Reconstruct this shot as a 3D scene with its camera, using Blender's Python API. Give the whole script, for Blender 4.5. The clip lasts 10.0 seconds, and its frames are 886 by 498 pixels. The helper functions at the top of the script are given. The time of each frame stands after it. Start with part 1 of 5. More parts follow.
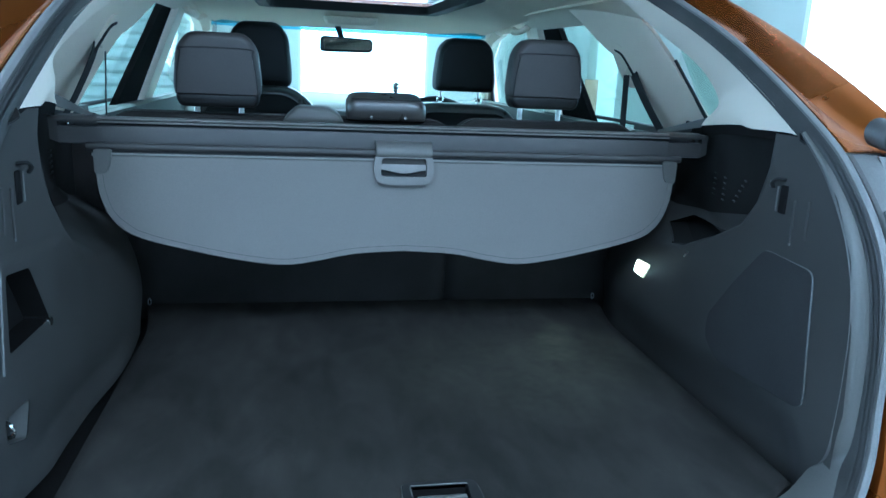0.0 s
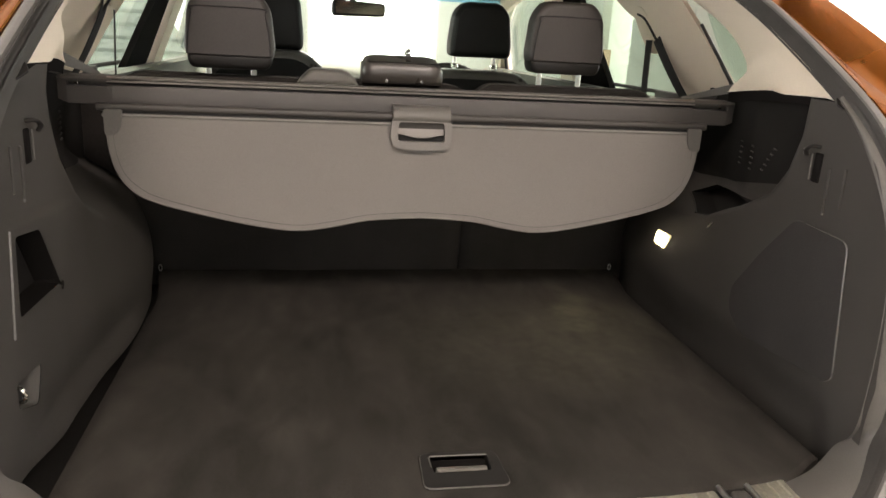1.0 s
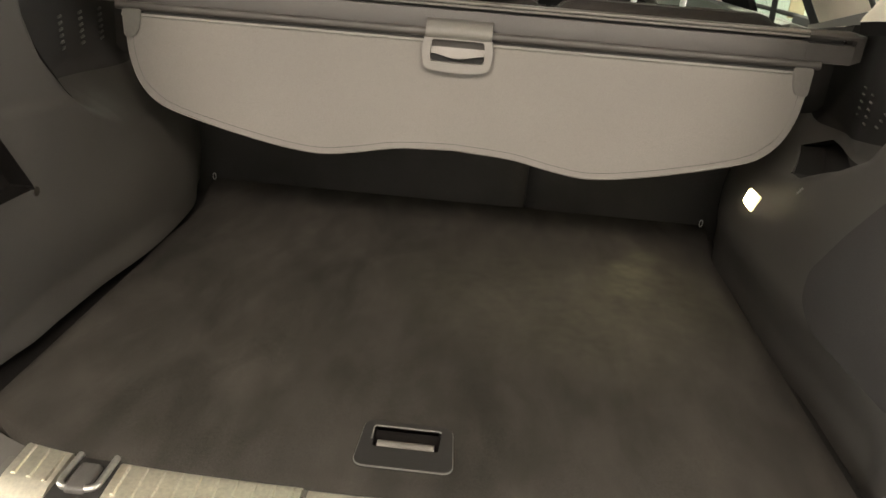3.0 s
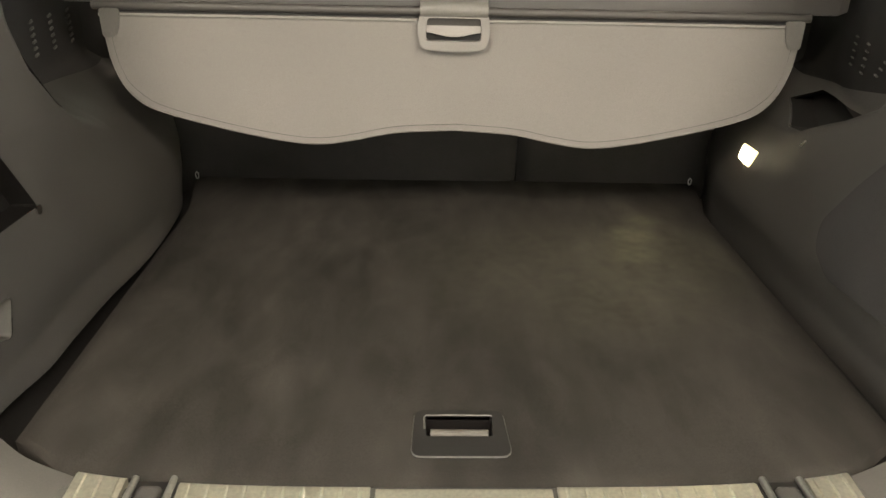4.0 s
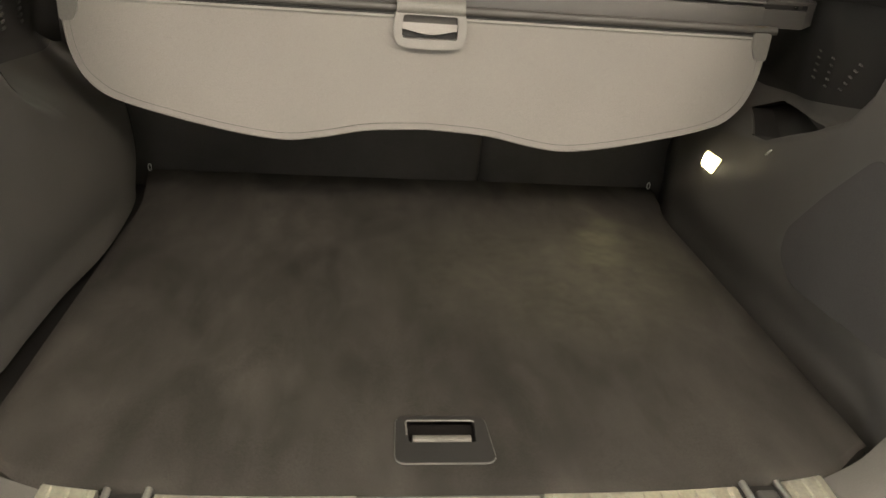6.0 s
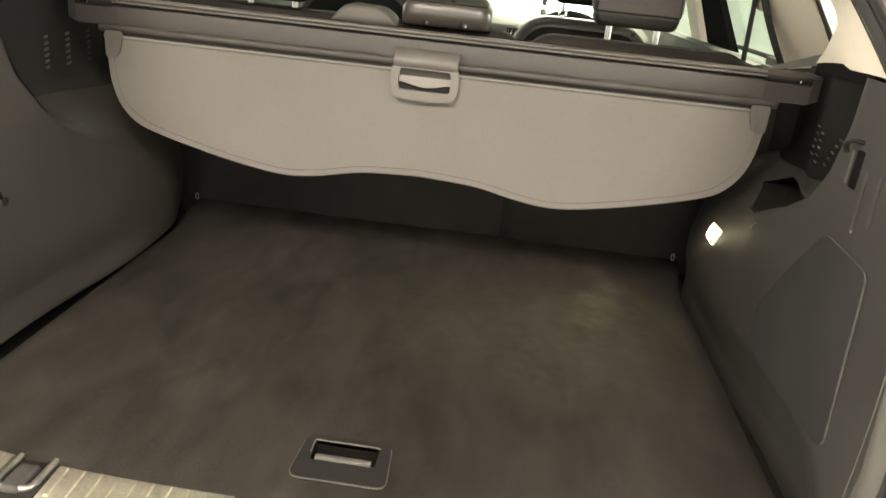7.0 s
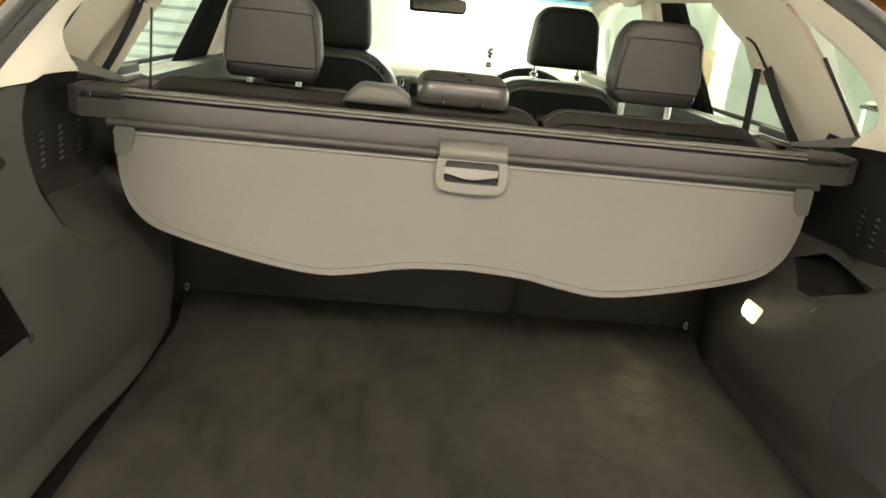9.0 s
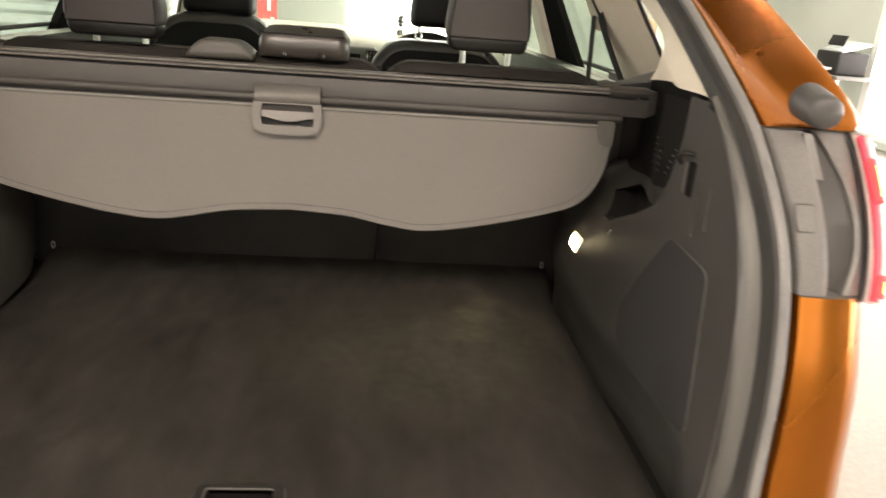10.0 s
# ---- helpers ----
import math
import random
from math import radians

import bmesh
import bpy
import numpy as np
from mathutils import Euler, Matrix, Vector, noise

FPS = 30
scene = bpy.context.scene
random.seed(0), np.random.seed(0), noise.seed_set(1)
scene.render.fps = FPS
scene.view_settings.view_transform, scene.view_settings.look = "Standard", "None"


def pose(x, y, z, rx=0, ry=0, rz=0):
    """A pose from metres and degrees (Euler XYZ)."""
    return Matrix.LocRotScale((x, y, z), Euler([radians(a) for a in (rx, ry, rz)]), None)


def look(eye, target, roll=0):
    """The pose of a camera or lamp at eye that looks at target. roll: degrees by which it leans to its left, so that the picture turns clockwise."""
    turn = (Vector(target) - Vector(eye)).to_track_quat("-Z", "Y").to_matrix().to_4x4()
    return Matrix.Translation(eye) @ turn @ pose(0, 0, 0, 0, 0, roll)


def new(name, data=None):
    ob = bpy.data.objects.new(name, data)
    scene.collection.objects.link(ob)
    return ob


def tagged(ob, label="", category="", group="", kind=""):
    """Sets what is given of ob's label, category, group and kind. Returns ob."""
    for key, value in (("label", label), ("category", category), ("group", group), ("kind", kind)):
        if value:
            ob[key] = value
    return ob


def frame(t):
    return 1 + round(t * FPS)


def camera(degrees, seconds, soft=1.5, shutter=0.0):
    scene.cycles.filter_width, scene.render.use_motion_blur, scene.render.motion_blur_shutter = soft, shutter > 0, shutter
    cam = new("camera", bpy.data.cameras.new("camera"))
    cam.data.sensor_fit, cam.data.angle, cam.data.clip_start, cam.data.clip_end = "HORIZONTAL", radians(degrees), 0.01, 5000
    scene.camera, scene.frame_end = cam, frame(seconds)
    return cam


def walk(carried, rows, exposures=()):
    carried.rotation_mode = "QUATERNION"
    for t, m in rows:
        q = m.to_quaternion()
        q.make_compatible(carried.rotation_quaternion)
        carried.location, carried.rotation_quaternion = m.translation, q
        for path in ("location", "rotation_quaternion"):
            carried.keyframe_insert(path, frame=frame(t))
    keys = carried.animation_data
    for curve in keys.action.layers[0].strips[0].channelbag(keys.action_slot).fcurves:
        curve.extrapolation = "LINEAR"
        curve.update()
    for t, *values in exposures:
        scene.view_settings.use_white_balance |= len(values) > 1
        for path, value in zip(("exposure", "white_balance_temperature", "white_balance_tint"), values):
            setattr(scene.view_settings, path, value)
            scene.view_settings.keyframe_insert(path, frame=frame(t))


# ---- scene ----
cam = camera(62.0, 10.0, shutter=0.22)
PATH = [
    (0, (-0.201, -0.822, 1.346), (0.171, 1.081, 0.855), 2.7),
    (0.5, (-0.198, -0.807, 1.348), (0.163, 1.09, 0.829), 2.9),
    (1, (-0.216, -0.788, 1.328), (0.139, 1.097, 0.763), 3.2),
    (1.5, (-0.213, -0.775, 1.32), (0.083, 1.103, 0.699), 3.9),
    (2, (-0.124, -0.734, 1.317), (0.035, 1.143, 0.646), 5.0),
    (2.5, (0.018, -0.675, 1.322), (-0.024, 1.189, 0.598), 5.4),
    (2.7, (0.055, -0.65, 1.329), (-0.034, 1.198, 0.569), 5.2),
    (3.8, (-0.008, -0.631, 1.34), (0.003, 1.171, 0.473), 1.7),
    (4, (-0.054, -0.627, 1.339), (0.004, 1.176, 0.474), 1.4),
    (4.5, (-0.159, -0.606, 1.335), (0.056, 1.184, 0.47), 1.8),
    (5, (-0.211, -0.574, 1.33), (0.11, 1.204, 0.473), 3.0),
    (5.5, (-0.214, -0.566, 1.327), (0.136, 1.208, 0.472), 4.2),
    (5.7, (-0.189, -0.575, 1.338), (0.127, 1.196, 0.466), 4.3),
    (6.8, (0.109, -0.673, 1.332), (0.059, 1.173, 0.562), 6.2),
    (7, (0.141, -0.661, 1.338), (0.021, 1.198, 0.61), 6.1),
    (7.5, (0.155, -0.633, 1.348), (-0.014, 1.236, 0.654), 6.4),
    (8, (0.092, -0.659, 1.373), (-0.054, 1.207, 0.668), 7.6),
    (8.5, (-0.085, -0.592, 1.386), (-0.121, 1.295, 0.724), 7.7),
    (9, (-0.127, -0.566, 1.396), (0.014, 1.329, 0.772), 6.1),
    (9.5, (-0.095, -0.579, 1.397), (0.139, 1.306, 0.768), 5.1),
    (10, (0.143, -0.678, 1.365), (0.348, 1.198, 0.703), 4.6),
]
walk(cam, [(t, look(eye, target, roll)) for t, eye, target, roll in PATH],
     [(0.0, 0.20, 3980, 0), (0.25, 0.14, 4550, 0), (0.5, 0.07, 5300, 7), (1.0, 0.28, 6800, 23), (2.0, 0.46, 7050, 21), (4.0, 0.92, 6950, 15), (7.0, 0.91, 7050, 16), (9.0, 0.90, 7150, 13), (10.0, 0.52, 7100, 21)])


# ---- light and exposure ----
world = bpy.data.worlds.new("showroom_air")
scene.world = world
world.use_nodes = True
world.node_tree.nodes["Background"].inputs[0].default_value = (0.9, 0.95, 1.0, 1)
world.node_tree.nodes["Background"].inputs[1].default_value = 0.1


def ceiling_lamp(x, y, size, watts):
    data = bpy.data.lights.new("ceiling_lamp", "AREA")
    data.shape, data.size, data.energy, data.color = "SQUARE", size, watts, (1.0, 0.93, 0.80)
    ob = new("ceiling_lamp", data)
    ob.matrix_world = pose(x, y, 3.36)
    return ob


LAMPS = [(-0.9, -2.6), (1.1, -2.6), (-0.64, 1.95), (0.64, 1.95), (-1.6, 5.4), (1.6, 5.4)]
for lx, ly in LAMPS:
    ceiling_lamp(lx, ly, 1.1, 78 if ly < 0 else 90 if ly < 3 else 40)


# ---- materials ----
def material(name, color, rough=0.6, metal=0.0, vary=0.25, scale=6.0, grain=260.0, bump=0.15, depth=0.0006,
             coat=0.0, stretch=(1, 1, 1), spec=0.5, fine=0.1, warp=0.0):
    m = bpy.data.materials.new(name)
    m.use_nodes = True
    t, b = m.node_tree, m.node_tree.nodes["Principled BSDF"]
    co = t.nodes.new("ShaderNodeTexCoord")
    mp = t.nodes.new("ShaderNodeMapping")
    mp.inputs["Scale"].default_value = stretch
    t.links.new(co.outputs["Object"], mp.inputs["Vector"])
    big, small = t.nodes.new("ShaderNodeTexNoise"), t.nodes.new("ShaderNodeTexNoise")
    big.inputs["Scale"].default_value, big.inputs["Detail"].default_value = scale, 4
    big.inputs["Distortion"].default_value = warp
    small.inputs["Scale"].default_value, small.inputs["Detail"].default_value = grain, 3
    t.links.new(mp.outputs[0], big.inputs["Vector"])
    t.links.new(co.outputs["Object"], small.inputs["Vector"])
    ramp = t.nodes.new("ShaderNodeMapRange")
    ramp.inputs["From Min"].default_value, ramp.inputs["From Max"].default_value = 0.3, 0.7
    ramp.inputs["To Min"].default_value, ramp.inputs["To Max"].default_value = 1 - vary, 1 + vary
    t.links.new(big.outputs["Fac"], ramp.inputs["Value"])
    ramp2 = t.nodes.new("ShaderNodeMapRange")
    ramp2.inputs["From Min"].default_value, ramp2.inputs["From Max"].default_value = 0.3, 0.7
    ramp2.inputs["To Min"].default_value, ramp2.inputs["To Max"].default_value = 1 - fine, 1 + fine
    t.links.new(small.outputs["Fac"], ramp2.inputs["Value"])
    both = t.nodes.new("ShaderNodeMath")
    both.operation = "MULTIPLY"
    t.links.new(ramp.outputs[0], both.inputs[0])
    t.links.new(ramp2.outputs[0], both.inputs[1])
    tint = t.nodes.new("ShaderNodeVectorMath")
    tint.operation = "SCALE"
    tint.inputs[0].default_value = color
    t.links.new(both.outputs[0], tint.inputs["Scale"])
    t.links.new(tint.outputs[0], b.inputs["Base Color"])
    rr = t.nodes.new("ShaderNodeMapRange")
    rr.inputs["To Min"].default_value, rr.inputs["To Max"].default_value = max(0.02, rough - 0.08), min(1, rough + 0.08)
    t.links.new(big.outputs["Fac"], rr.inputs["Value"])
    t.links.new(rr.outputs[0], b.inputs["Roughness"])
    b.inputs["Metallic"].default_value = metal
    b.inputs["Coat Weight"].default_value = coat
    b.inputs["Coat Roughness"].default_value = 0.05
    b.inputs["Specular IOR Level"].default_value = spec
    if bump:
        bp = t.nodes.new("ShaderNodeBump")
        bp.inputs["Strength"].default_value, bp.inputs["Distance"].default_value = bump, depth
        t.links.new(small.outputs["Fac"], bp.inputs["Height"])
        t.links.new(bp.outputs[0], b.inputs["Normal"])
    return m


def glow(name, color, strength):
    m = bpy.data.materials.new(name)
    m.use_nodes = True
    b = m.node_tree.nodes["Principled BSDF"]
    b.inputs["Base Color"].default_value = (*color, 1)
    b.inputs["Emission Color"].default_value = (*color, 1)
    b.inputs["Emission Strength"].default_value = strength
    return m


def glass(name, color, rough=0.0):
    m = bpy.data.materials.new(name)
    m.use_nodes = True
    t = m.node_tree
    out = t.nodes["Material Output"]
    t.nodes.remove(t.nodes["Principled BSDF"])
    clear, gloss, mix, fres = (t.nodes.new("ShaderNodeBsdfTransparent"), t.nodes.new("ShaderNodeBsdfGlossy"),
                               t.nodes.new("ShaderNodeMixShader"), t.nodes.new("ShaderNodeLayerWeight"))
    power = t.nodes.new("ShaderNodeMath")
    power.operation, power.inputs[1].default_value = "POWER", 5.0
    scale = t.nodes.new("ShaderNodeMapRange")
    scale.inputs["To Min"].default_value, scale.inputs["To Max"].default_value = 0.04, 0.7
    clear.inputs[0].default_value = (*color, 1)
    gloss.inputs["Roughness"].default_value = rough
    t.links.new(fres.outputs["Facing"], power.inputs[0])
    t.links.new(power.outputs[0], scale.inputs["Value"])
    t.links.new(scale.outputs[0], mix.inputs[0])
    t.links.new(clear.outputs[0], mix.inputs[1])
    t.links.new(gloss.outputs[0], mix.inputs[2])
    t.links.new(mix.outputs[0], out.inputs[0])
    return m


CARPET = material("black_carpet", (0.0334, 0.0304, 0.0267), 0.95, vary=0.22, scale=9.0, grain=900, bump=0.6, depth=0.002, spec=0.15, fine=0.35, stretch=(1.6, 0.7, 1), warp=0.5)


def dust_and_light(m, spots, color):
    """Pale rubbed dust and painted light, soft uneven edges, added to a material's colour."""
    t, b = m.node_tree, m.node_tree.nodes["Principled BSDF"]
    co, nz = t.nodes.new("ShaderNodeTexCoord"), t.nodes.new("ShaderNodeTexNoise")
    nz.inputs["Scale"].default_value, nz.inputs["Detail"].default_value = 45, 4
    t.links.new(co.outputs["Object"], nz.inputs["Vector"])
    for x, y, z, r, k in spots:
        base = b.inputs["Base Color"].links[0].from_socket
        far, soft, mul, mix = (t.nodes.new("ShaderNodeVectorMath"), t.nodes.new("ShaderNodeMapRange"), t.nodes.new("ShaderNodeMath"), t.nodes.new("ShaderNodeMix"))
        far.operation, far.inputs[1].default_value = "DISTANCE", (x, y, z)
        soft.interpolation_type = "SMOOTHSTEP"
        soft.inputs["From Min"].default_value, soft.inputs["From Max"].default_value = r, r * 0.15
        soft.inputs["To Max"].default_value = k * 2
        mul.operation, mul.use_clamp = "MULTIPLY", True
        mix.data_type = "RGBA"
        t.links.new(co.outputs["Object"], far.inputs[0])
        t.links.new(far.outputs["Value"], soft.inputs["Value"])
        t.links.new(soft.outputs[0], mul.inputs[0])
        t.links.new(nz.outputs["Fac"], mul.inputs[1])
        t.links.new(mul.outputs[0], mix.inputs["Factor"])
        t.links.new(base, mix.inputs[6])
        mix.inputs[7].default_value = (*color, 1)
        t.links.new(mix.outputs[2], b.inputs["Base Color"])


def brushed(m, strokes):
    """Long soft strokes where the pile lies this way and that; each: turn in degrees, scale along and across, amount."""
    t, b = m.node_tree, m.node_tree.nodes["Principled BSDF"]
    co = t.nodes.new("ShaderNodeTexCoord")
    for turn, along, across, amount in strokes:
        base = b.inputs["Base Color"].links[0].from_socket
        mp, nz, mr, sc = t.nodes.new("ShaderNodeMapping"), t.nodes.new("ShaderNodeTexNoise"), t.nodes.new("ShaderNodeMapRange"), t.nodes.new("ShaderNodeVectorMath")
        mp.inputs["Rotation"].default_value = (0, 0, radians(turn))
        mp.inputs["Scale"].default_value = (across, along, 1)
        nz.inputs["Scale"].default_value, nz.inputs["Detail"].default_value, nz.inputs["Distortion"].default_value = 1.0, 3.0, 1.1
        mr.interpolation_type = "SMOOTHSTEP"
        mr.inputs["From Min"].default_value, mr.inputs["From Max"].default_value = 0.33, 0.67
        mr.inputs["To Min"].default_value, mr.inputs["To Max"].default_value = 1 - amount, 1 + amount
        sc.operation = "SCALE"
        t.links.new(co.outputs["Object"], mp.inputs["Vector"])
        t.links.new(mp.outputs[0], nz.inputs["Vector"])
        t.links.new(nz.outputs["Fac"], mr.inputs["Value"])
        t.links.new(base, sc.inputs[0])
        t.links.new(mr.outputs[0], sc.inputs["Scale"])
        t.links.new(sc.outputs[0], b.inputs["Base Color"])


brushed(CARPET, ((-16, 3.4, 8.0, 0.15), (28, 4.0, 10.0, 0.12), (-55, 3.0, 6.5, 0.09)))
# three dust marks; the three wide patches mix dust with painted lamp glow
dust_and_light(CARPET, ((0.365, 0.70, 0.02, 0.065, 0.95), (0.345, 0.62, 0.02, 0.075, 0.6), (0.40, 0.77, 0.02, 0.055, 0.55), (0.16, 0.55, 0.02, 0.32, 0.26), (0.40, 0.60, 0.02, 0.26, 0.30), (0.30, 0.42, 0.02, 0.20, 0.20)), (0.076, 0.073, 0.053))
VELVET = material("black_velvet", (0.035, 0.0315, 0.0295), 0.95, vary=0.2, grain=900, bump=0.5, depth=0.002, spec=0.08, fine=0.3)
SEATCARPET = material("seat_back_carpet", (0.030, 0.0278, 0.0255), 0.95, vary=0.2, grain=900, bump=0.5, depth=0.002, spec=0.1, fine=0.3)
PLASTIC = material("charcoal_plastic", (0.0475, 0.0445, 0.0406), 0.62, vary=0.15, scale=3, grain=700, bump=0.35, depth=0.0008, spec=0.22)
DARKPLASTIC = material("black_plastic", (0.018, 0.017, 0.016), 0.6, vary=0.12, grain=600, bump=0.3, depth=0.0006, spec=0.25)
GREYPLASTIC = material("grey_plastic", (0.11, 0.105, 0.095), 0.5, vary=0.08, grain=600, bump=0.2, depth=0.0005)
RIM = material("grey_rim_plastic", (0.084, 0.080, 0.073), 0.5, vary=0.08, grain=600, bump=0.2, depth=0.0005)
VINYL = material("grey_vinyl", (0.163, 0.153, 0.139), 0.62, vary=0.06, scale=3, grain=1100, bump=0.3, depth=0.0006, spec=0.35, fine=0.16)
CASE = material("dark_grey_casing", (0.052, 0.0485, 0.045), 0.5, vary=0.1, scale=5, grain=500, bump=0.25, depth=0.0006, spec=0.4)
LINER = material("matt_black_liner", (0.011, 0.010, 0.0095), 0.95, vary=0.15, grain=500, bump=0.2, depth=0.0006, spec=0.03)
# carries the shade of the right hollow and of the notch
HOLLOW = material("dull_black_liner", (0.0155, 0.0145, 0.0135), 0.85, vary=0.15, grain=500, bump=0.2, depth=0.0006, spec=0.12)
HANDLE = material("pale_grey_handle_plastic", (0.158, 0.149, 0.135), 0.42, vary=0.06, grain=600, bump=0.15, depth=0.0004, spec=0.45)
GRIP = material("worn_grey_grip", (0.135, 0.127, 0.114), 0.4, vary=0.15, scale=30, grain=500, bump=0.15, depth=0.0004)
FINTRIM = material("pale_grey_trim", (0.17, 0.165, 0.15), 0.55, vary=0.08, grain=600, bump=0.2, depth=0.0005)
# felt of the storage panel, also the better-lit left hollow
FELTLINER = material("felt_and_lit_liner", (0.036, 0.034, 0.033), 0.9, vary=0.12, scale=9, grain=900, bump=0.5, depth=0.001, spec=0.15, fine=0.2)
PANELRIM = material("glossy_panel_edge", (0.11, 0.107, 0.10), 0.24, vary=0.05, grain=200, bump=0.0)
RAIL = material("anodised_rail", (0.092, 0.088, 0.080), 0.38, vary=0.08, grain=500, bump=0.1, spec=0.5)
LEATHER = material("black_leather", (0.024, 0.0225, 0.021), 0.36, vary=0.15, scale=12, grain=420, bump=0.4, depth=0.0012, spec=0.5)
BEIGE = material("beige_trim", (0.82, 0.735, 0.60), 0.85, vary=0.05, scale=3, grain=800, bump=0.3, depth=0.0006, spec=0.2)
RUBBER = material("rubber_seal", (0.045, 0.043, 0.040), 0.45, vary=0.18, scale=18, grain=400, bump=0.15, spec=0.4)
ORANGE = material("orange_paint", (0.34, 0.105, 0.010), 0.27, metal=0.85, vary=0.05, scale=3, grain=2500, bump=0.05, depth=0.0002, coat=0.10)
SEALLIP = material("grey_rubber_lip", (0.150, 0.146, 0.139), 0.45, vary=0.14, scale=14, grain=400, bump=0.15, spec=0.4)
FLANGE = material("satin_grey_flange", (0.125, 0.119, 0.111), 0.45, vary=0.12, scale=7, grain=300, bump=0.1)
STEEL = material("brushed_steel", (0.68, 0.655, 0.55), 0.36, metal=0.85, vary=0.07, scale=3, grain=220, bump=0.12, depth=0.0004, stretch=(1, 14, 1))
POST = material("satin_chrome_post", (0.85, 0.84, 0.80), 0.30, metal=0.9, vary=0.04, grain=100, bump=0.0)
LOOPSTEEL = material("zinc_steel", (0.42, 0.41, 0.385), 0.34, metal=0.9, vary=0.12, scale=40, grain=300, bump=0.1)
CHROME = material("chrome", (0.75, 0.74, 0.70), 0.14, metal=1.0, vary=0.04, grain=100, bump=0.0)
DASH = material("dash_plastic", (0.25, 0.25, 0.23), 0.6, vary=0.08, grain=300, bump=0.2)
STRAP = material("woven_strap", (0.015, 0.0145, 0.014), 0.8, vary=0.1, grain=900, bump=0.5, depth=0.001)
DOORTRIM = material("door_trim_plastic", (0.12, 0.124, 0.110), 0.55, vary=0.08, grain=400, bump=0.2)
# pale tone stands in for the windscreen's glare on the dash
DASHTOP = material("dash_glare_skin", (0.26, 0.27, 0.23), 0.4, vary=0.06, grain=300, bump=0.2)
TYRE = material("tyre_rubber", (0.02, 0.02, 0.02), 0.8, vary=0.2, grain=90, bump=0.3)
WALL = material("painted_wall", (0.56, 0.60, 0.53), 0.8, vary=0.05, scale=0.8, grain=90, bump=0.15, depth=0.001)
FLOOR = material("pale_floor_tile", (0.165, 0.152, 0.128), 0.5, vary=0.08, scale=0.7, grain=40, bump=0.03)
SLAT = material("shutter_slat_metal", (0.50, 0.55, 0.52), 0.5, vary=0.08, scale=2, grain=60, bump=0.05)
CEIL = material("ceiling_board", (0.72, 0.72, 0.68), 0.9, vary=0.04, scale=1.0, grain=60, bump=0.1)
RED = material("red_board", (0.65, 0.03, 0.03), 0.5, vary=0.08, scale=3, grain=80, bump=0.02)
COLUMN = material("column_paint", (0.60, 0.65, 0.54), 0.7, vary=0.05, scale=1, grain=80, bump=0.05)
BROWN = material("brown_board", (0.27, 0.20, 0.11), 0.6, vary=0.2, scale=3, grain=80, bump=0.05)
WHITE = material("white_paint", (0.80, 0.81, 0.76), 0.6, vary=0.04, scale=1, grain=80, bump=0.05)
TAILRED = glow("red_lens", (0.55, 0.06, 0.09), 0.10)
TAILHOT = glow("lit_red_strip", (1.0, 0.03, 0.03), 2.2)
TAILCORE = glow("lit_amber_core", (1.0, 0.50, 0.10), 4.0)
TAILCLEAR = material("clear_ribbed_lens", (0.75, 0.62, 0.58), 0.15, vary=0.1, scale=20, grain=90, bump=0.4, coat=1.0)
BOOTLAMP = glow("lamp_core", (1.0, 0.92, 0.60), 72.0)
LAMPLENS = glow("lamp_lens", (1.0, 0.90, 0.52), 0.55)
SCREEN = glow("lit_white_panel", (1.0, 1.0, 0.97), 4.0)
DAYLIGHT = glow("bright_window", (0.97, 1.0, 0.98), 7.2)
# weaker glow for the unseen panes added behind the car
FILLDAY = glow("fill_window", (0.97, 1.0, 0.98), 1.2)
PANEL = glow("lamp_panel", (1.0, 0.95, 0.85), 5.0)
SIDEGLASS = glass("green_tinted_glass", (0.85, 0.93, 0.885))
PRIVACY = glass("privacy_glass", (0.16, 0.19, 0.18))
BLUEGLASS = glass("blue_shade_band", (0.30, 0.66, 0.95))
SCREENGLASS = glass("windscreen_glass", (0.90, 0.95, 0.92))


# ---- mesh helpers ----
def part(name, bm, mat, parent=None, label="", smooth=True):
    me = bpy.data.meshes.new(name)
    bmesh.ops.recalc_face_normals(bm, faces=bm.faces)
    if smooth:
        for f in bm.faces:
            f.smooth = True
        for e in bm.edges:
            if len(e.link_faces) == 2 and e.calc_face_angle(0) > 0.7:
                e.smooth = False
    bm.to_mesh(me)
    bm.free()
    me.materials.append(mat)
    ob = new(name, me)
    if parent:
        ob.parent = parent
    if label:
        ob["label"] = label
    return ob


def thing(name, label, category, group="", kind="", at=(0, 0, 0)):
    ob = new(name)
    ob.location = at
    bpy.context.view_layer.update()
    return tagged(ob, label, category, group, kind)


def step(a, b, v):
    t = np.clip((v - a) / (b - a), 0, 1)
    return t * t * (3 - 2 * t)


def sheet(nu, nv, f, thick=0.0, bm=None):
    """A surface from f(u, v) -> xyz with u and v from 0 to 1."""
    bm = bm or bmesh.new()
    vs = [[bm.verts.new(f(i / nu, j / nv)) for j in range(nv + 1)] for i in range(nu + 1)]
    faces = [bm.faces.new((vs[i][j], vs[i + 1][j], vs[i + 1][j + 1], vs[i][j + 1])) for i in range(nu) for j in range(nv)]
    if thick:
        bmesh.ops.recalc_face_normals(bm, faces=faces)
        bmesh.ops.solidify(bm, geom=faces, thickness=thick)
    return bm


